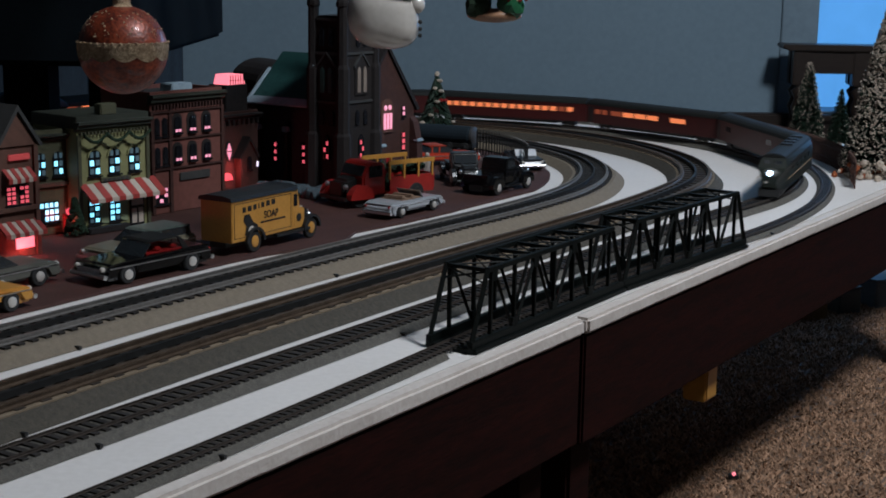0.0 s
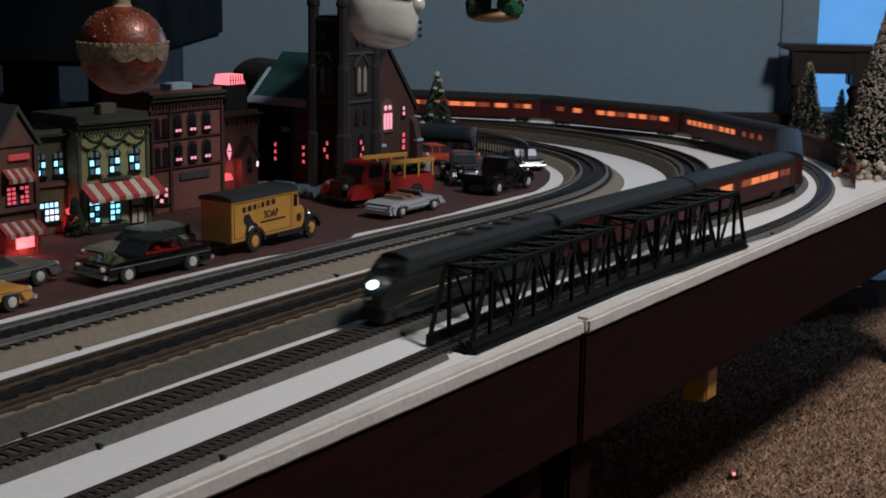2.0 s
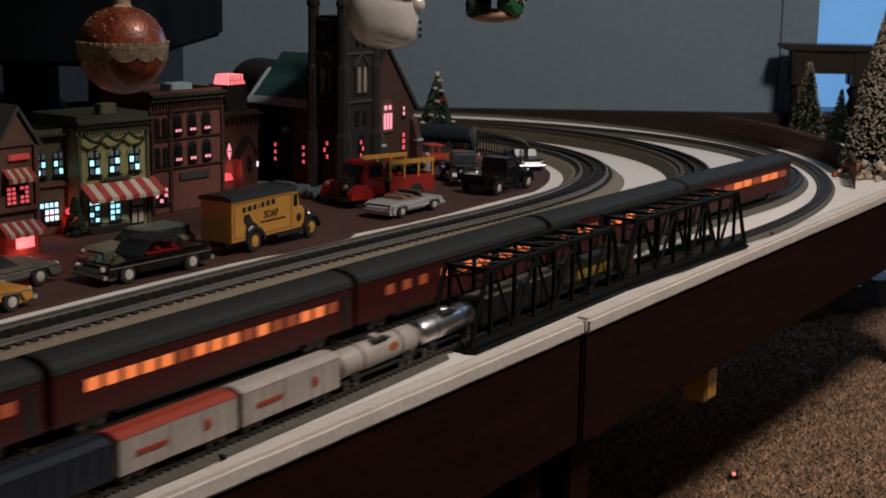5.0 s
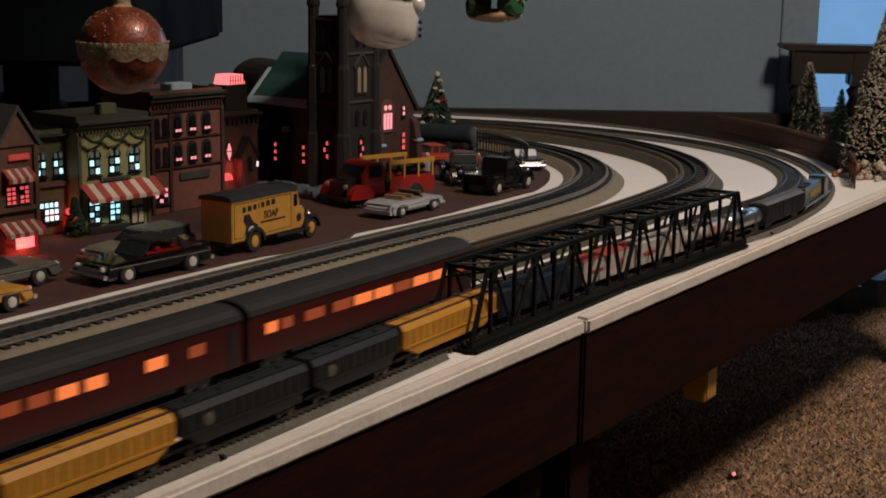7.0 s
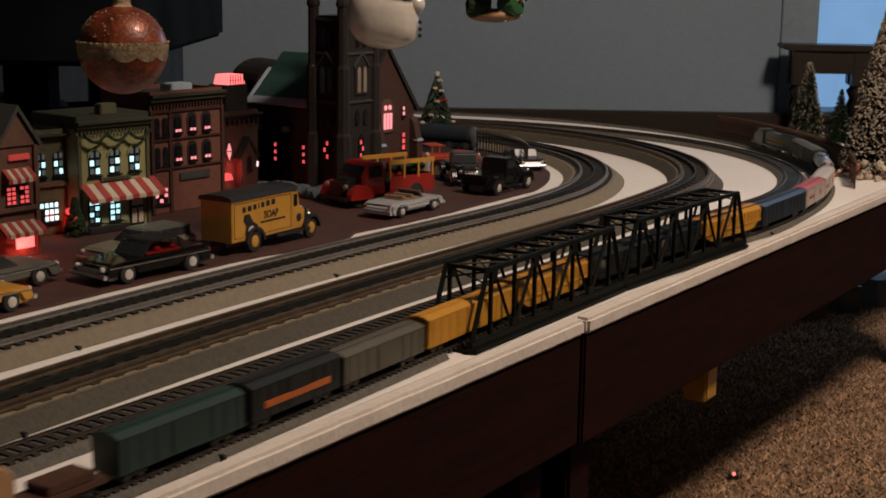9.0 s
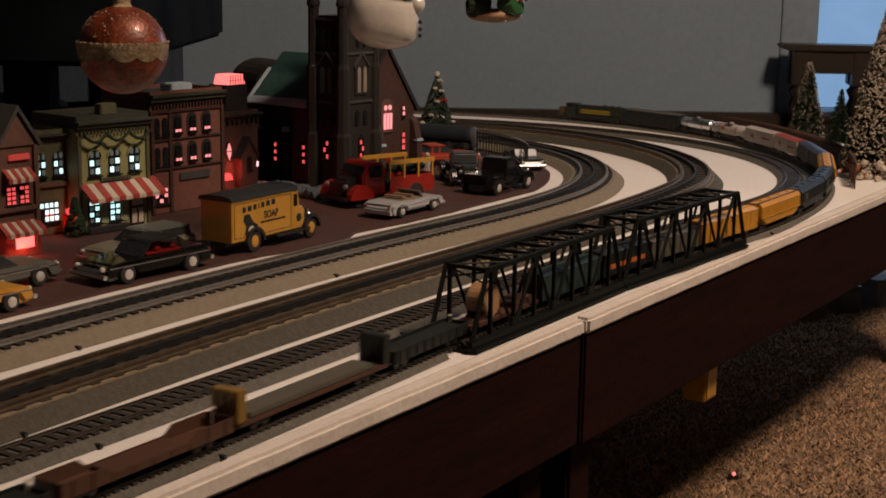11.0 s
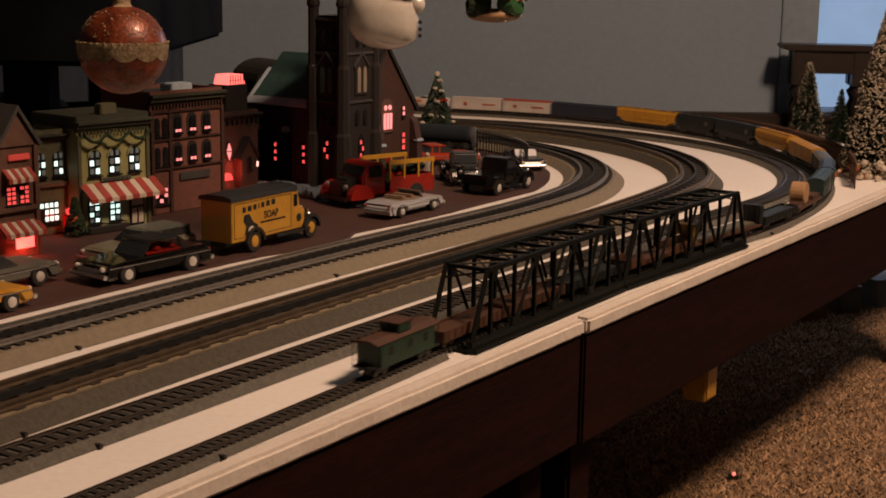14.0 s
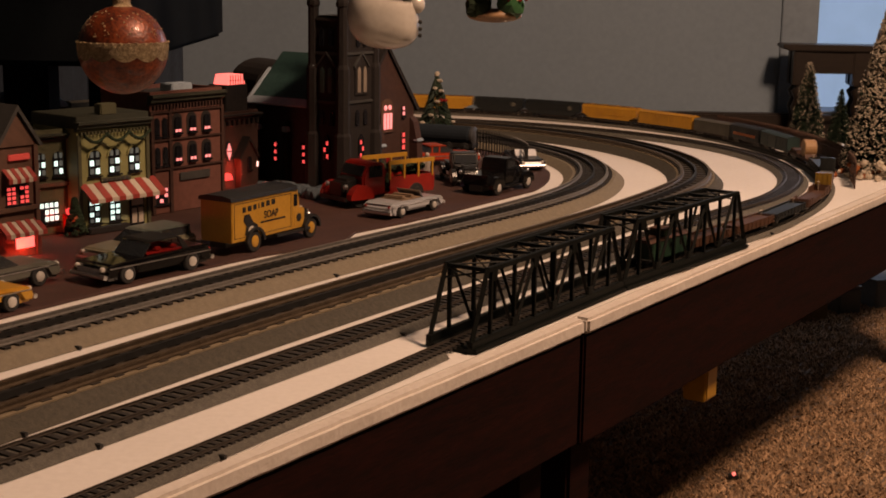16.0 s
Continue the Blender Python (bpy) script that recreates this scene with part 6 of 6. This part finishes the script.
def road_diesel(length):
    t, L = wagon_base("diesel_locomotive", "dark green diesel locomotive with yellow side panels", length, "model locomotive")
    w, g = 0.0100, paint("deep_green_enamel", 0.020, 0.026, 0.016)
    y = paint("dull_yellow_panel", 0.32, 0.22, 0.02, 0.5, 0)
    part("walkway", box(-L, L, -w, w, 0.0062, 0.0088, 0.0004), g, t)
    part("long_hood", box(-L * 0.94, L * 0.42, -w * 0.72, w * 0.72, 0.0088, 0.0275, 0.0008), g, t)
    part("cab", prism([(L * 0.43, 0.0088), (L * 0.72, 0.0088), (L * 0.72, 0.0285), (L * 0.68, 0.0300), (L * 0.46, 0.0300), (L * 0.43, 0.0285)], "y", -w * 0.96, w * 0.96, 0.0004), g, t)
    part("nose", box(L * 0.725, L * 0.96, -w * 0.72, w * 0.72, 0.0088, 0.0215, 0.0010), paint("brown_nose", 0.10, 0.055, 0.02), t, "brown short nose")
    for s in (-1, 1):
        part("side_panel", box(-L * 0.55, L * 0.30, s * w * 0.73 - 0.0004, s * w * 0.73 + 0.0004, 0.0125, 0.0200), y, t, "dull yellow panel")
        part("cab_window", box(L * 0.50, L * 0.66, s * w * 0.965 - 0.0003, s * w * 0.965 + 0.0003, 0.0220, 0.0270), M["unlit"], t)
        part("handrail", rod((-L * 0.94, s * w, 0.0160), (L * 0.42, s * w, 0.0160), 0.0003, n=4), M["black"], t)
        for i in range(7):
            x = -L * 0.94 + L * 1.36 * i / 6
            part("stanchion", rod((x, s * w, 0.0085), (x, s * w, 0.0161), 0.0003, n=4), M["black"], t)
    for x in (-L * 0.75, -L * 0.55, -L * 0.35):
        part("roof_fan", lathe([(0.0045, 0.0272), (0.0045, 0.0290), (0.003, 0.0294)], 12, m=Matrix.Translation((x, 0, 0))), M["black"], t)
    part("fuel_tank", box(-L * 0.28, L * 0.28, -w * 0.8, w * 0.8, 0.0022, 0.0061, 0.0006), M["black"], t)
    return t


def caboose(length):
    t, L = wagon_base("caboose", "dark green caboose with rooftop cupola", length)
    g = paint("caboose_green", 0.008, 0.042, 0.024, 0.5, 0)
    w = 0.0098
    part("body", box(-L * 0.86, L * 0.86, -w, w, 0.0062, 0.0235, 0.0004), g, t)
    part("roof", prism([(-w - 0.001, 0.0233), (w + 0.001, 0.0233), (w * 0.5, 0.0258), (-w * 0.5, 0.0258)], "x", -L, L), M["fence"], t, "brown roof")
    part("cupola", box(-L * 0.25, L * 0.15, -w * 0.8, w * 0.8, 0.0255, 0.0315, 0.0004), g, t)
    part("cupola_roof", box(-L * 0.30, L * 0.20, -w * 0.88, w * 0.88, 0.0315, 0.0326, 0.0003), M["fence"], t)
    for s in (-1, 1):
        for x in (-L * 0.55, L * 0.05, L * 0.55):
            part("window_pane", box(x - 0.0025, x + 0.0025, s * w - 0.0003, s * w + 0.0003, 0.0140, 0.0195), M["unlit"], t)
    for e in (-1, 1):
        part("end_platform", box(min(e * L * 0.87, e * L), max(e * L * 0.87, e * L), -w, w, 0.0062, 0.0076), M["black"], t)
        for y in (-w + 0.0006, w - 0.0006):
            part("grab_rail", rod((e * (L - 0.0005), y, 0.0070), (e * (L - 0.0005), y, 0.0236), 0.0004, n=5), M["black"], t)
    return t


def trains():
    full = pattern((-0.120, 16, 0.0105, 0.0045, "b"))
    cars = [(streamliner(), 1.1325, 1.393)]
    specs = [(False, pattern((-0.10, 2, 0.02, 0.14, "k")), "tuscan red baggage car with dark roof"),
             (True, pattern((-0.084, 4, 0.0235, 0.003, "b"), (0.045, 1, 0.031, 0, "b"), (-0.104, 1, 0.011, 0, "d"), (-0.120, 1, 0.011, 0, "d")), "tuscan red coach with amber lit windows"),
             (True, full, "tuscan red coach with amber lit windows"),
             (True, pattern((-0.115, 9, 0.0115, 0.005, "b"), (0.05, 3, 0.010, 0.012, "d")), "tuscan red coach with amber lit windows"),
             (True, pattern((-0.020, 7, 0.0150, 0.0057, "b"), (-0.069, 1, 0.016, 0, "b"), (-0.104, 1, 0.014, 0, "b")), "tuscan red diner with amber lit windows"),
             (True, pattern((-0.125, 7, 0.0215, 0.0038, "b"), (0.059, 1, 0.021, 0, "b"), (0.094, 1, 0.011, 0, "d"), (0.110, 1, 0.012, 0, "b")), "tuscan red observation car with amber lit windows")]
    bounds = (1.395, 1.678, 1.964, 2.250, 2.535, 2.822, 3.105)
    for (lit, pat, label), f, r in zip(specs, bounds, bounds[1:]):
        cars.append((passenger_car(lit, pat, label, tail=r > 3), f, r))
    y, dark, white = M["yellow_train"], paint("dark_grey_wagon", 0.010, 0.013, 0.013, 0.5, 0), paint("white_wagon", 0.52, 0.46, 0.42, 0.5, 0)
    brown, redp, orange = paint("brown_wagon", 0.085, 0.036, 0.020, 0.6, 0), paint("red_mark", 0.40, 0.06, 0.03, 0.5, 0), paint("orange_mark", 0.50, 0.13, 0.03, 0.5, 0)
    grey, teal, blue = paint("grey_wagon", 0.10, 0.092, 0.072, 0.6, 0), paint("teal_wagon", 0.018, 0.042, 0.040, 0.5, 0), paint("navy_wagon", 0.014, 0.020, 0.034, 0.5, 0)
    f = [(-0.743, -0.890, road_diesel), (-0.892, -1.016, lambda n: boxcar(n, "black ribbed boxcar with grey roof", dark, roof=grey)),
         (-1.018, -1.095, lambda n: tank_car(n, "silver tank car with black bands", M["chrome"])), (-1.098, -1.194, lambda n: tank_car(n, "white tank car with orange marks", white, orange)),
         (-1.197, -1.295, lambda n: boxcar(n, "white refrigerator car with red marks", white, patch=redp, name="refrigerator_car")),
         (-1.297, -1.393, lambda n: boxcar(n, "white refrigerator car with red roof", white, roof=redp, patch=redp, name="refrigerator_car")),
         (-1.396, -1.534, lambda n: boxcar(n, "dark navy blue ribbed boxcar", blue)), (-1.536, -1.670, lambda n: hopper(n, "yellow ribbed covered hopper", y)),
         (-1.673, -1.772, lambda n: hopper(n, "black covered hopper with pale emblem", dark, grey)), (-1.775, -1.891, lambda n: hopper(n, "black covered hopper with pale emblem", dark, grey)),
         (-1.893, -2.013, lambda n: hopper(n, "yellow ribbed covered hopper", y)), (-2.017, -2.146, lambda n: boxcar(n, "yellow boxcar with faint marks", y, name="boxcar")),
         (-2.150, -2.249, lambda n: boxcar(n, "weathered dull grey ribbed boxcar", grey, top=0.0265)), (-2.251, -2.341, lambda n: boxcar(n, "black boxcar with orange stripe", dark, stripe=orange)),
         (-2.345, -2.448, lambda n: boxcar(n, "dark teal ribbed model boxcar", teal)), (-2.452, -2.560, flat_with_drum),
         (-2.563, -2.665, lambda n: gondola(n, "dark grey low-sided gondola car", dark)), (-2.670, -2.827, lambda n: bulkhead_flat(n, "bulkhead flat car with black and yellow-brown ends", dark, paint("yellow_brown_bulkhead", 0.26, 0.15, 0.03), grey)),
         (-2.830, -2.962, lambda n: gondola(n, "red-brown depressed well car", brown, 0.0088, True)), (-2.966, -3.070, lambda n: gondola(n, "dark grey low gondola car", dark, 0.0075)),
         (-3.072, -3.166, lambda n: gondola(n, "brown low gondola with load", brown, 0.0080)), (-3.168, -3.264, lambda n: gondola(n, "brown low gondola with load", brown, 0.0080)), (-3.268, -3.351, caboose)]
    return [(make(a - b), a, b) for a, b, make in f], cars


FREIGHT, PASSENGER = trains()

# ---- motion ----
FREIGHT_V = ((0, 0.2889), (3, 0.2816), (6, 0.2741), (9, 0.2452), (12, 0.2215), (14, 0.2170), (16, 0.2160))
PASSENGER_V = ((0, -0.3729), (2, -0.3939), (4, -0.3885), (6, -0.3466), (8, -0.3007), (10, -0.2564), (16, -0.2400))


def travelled(speeds, t):
    ts = np.linspace(0, t, 400)
    v = np.interp(ts, [a for a, b in speeds], [b for a, b in speeds])
    return float(np.sum((v[1:] + v[:-1]) / 2 * np.diff(ts)))


def on_rails(key, front, rear):
    """The pose of a car whose front and rear bogies stand at those places along a track."""
    a, b = along(LINE[key], front), along(LINE[key], rear)
    h = math.atan2(a[1] - b[1], a[0] - b[0])
    return Matrix.Translation(((a[0] + b[0]) / 2, (a[1] + b[1]) / 2, TABLE + RAILTOP[key])) @ Matrix.Rotation(h, 4, "Z")


def motions():
    for key, speeds, cars in (("A", FREIGHT_V, FREIGHT), ("B", PASSENGER_V, PASSENGER)):
        for ob, front, rear in cars:
            inset = (front - rear) * 0.18
            walk(ob, [(i / 2, on_rails(key, front - inset + travelled(speeds, i / 2), rear + inset + travelled(speeds, i / 2))) for i in range(33)])


motions()
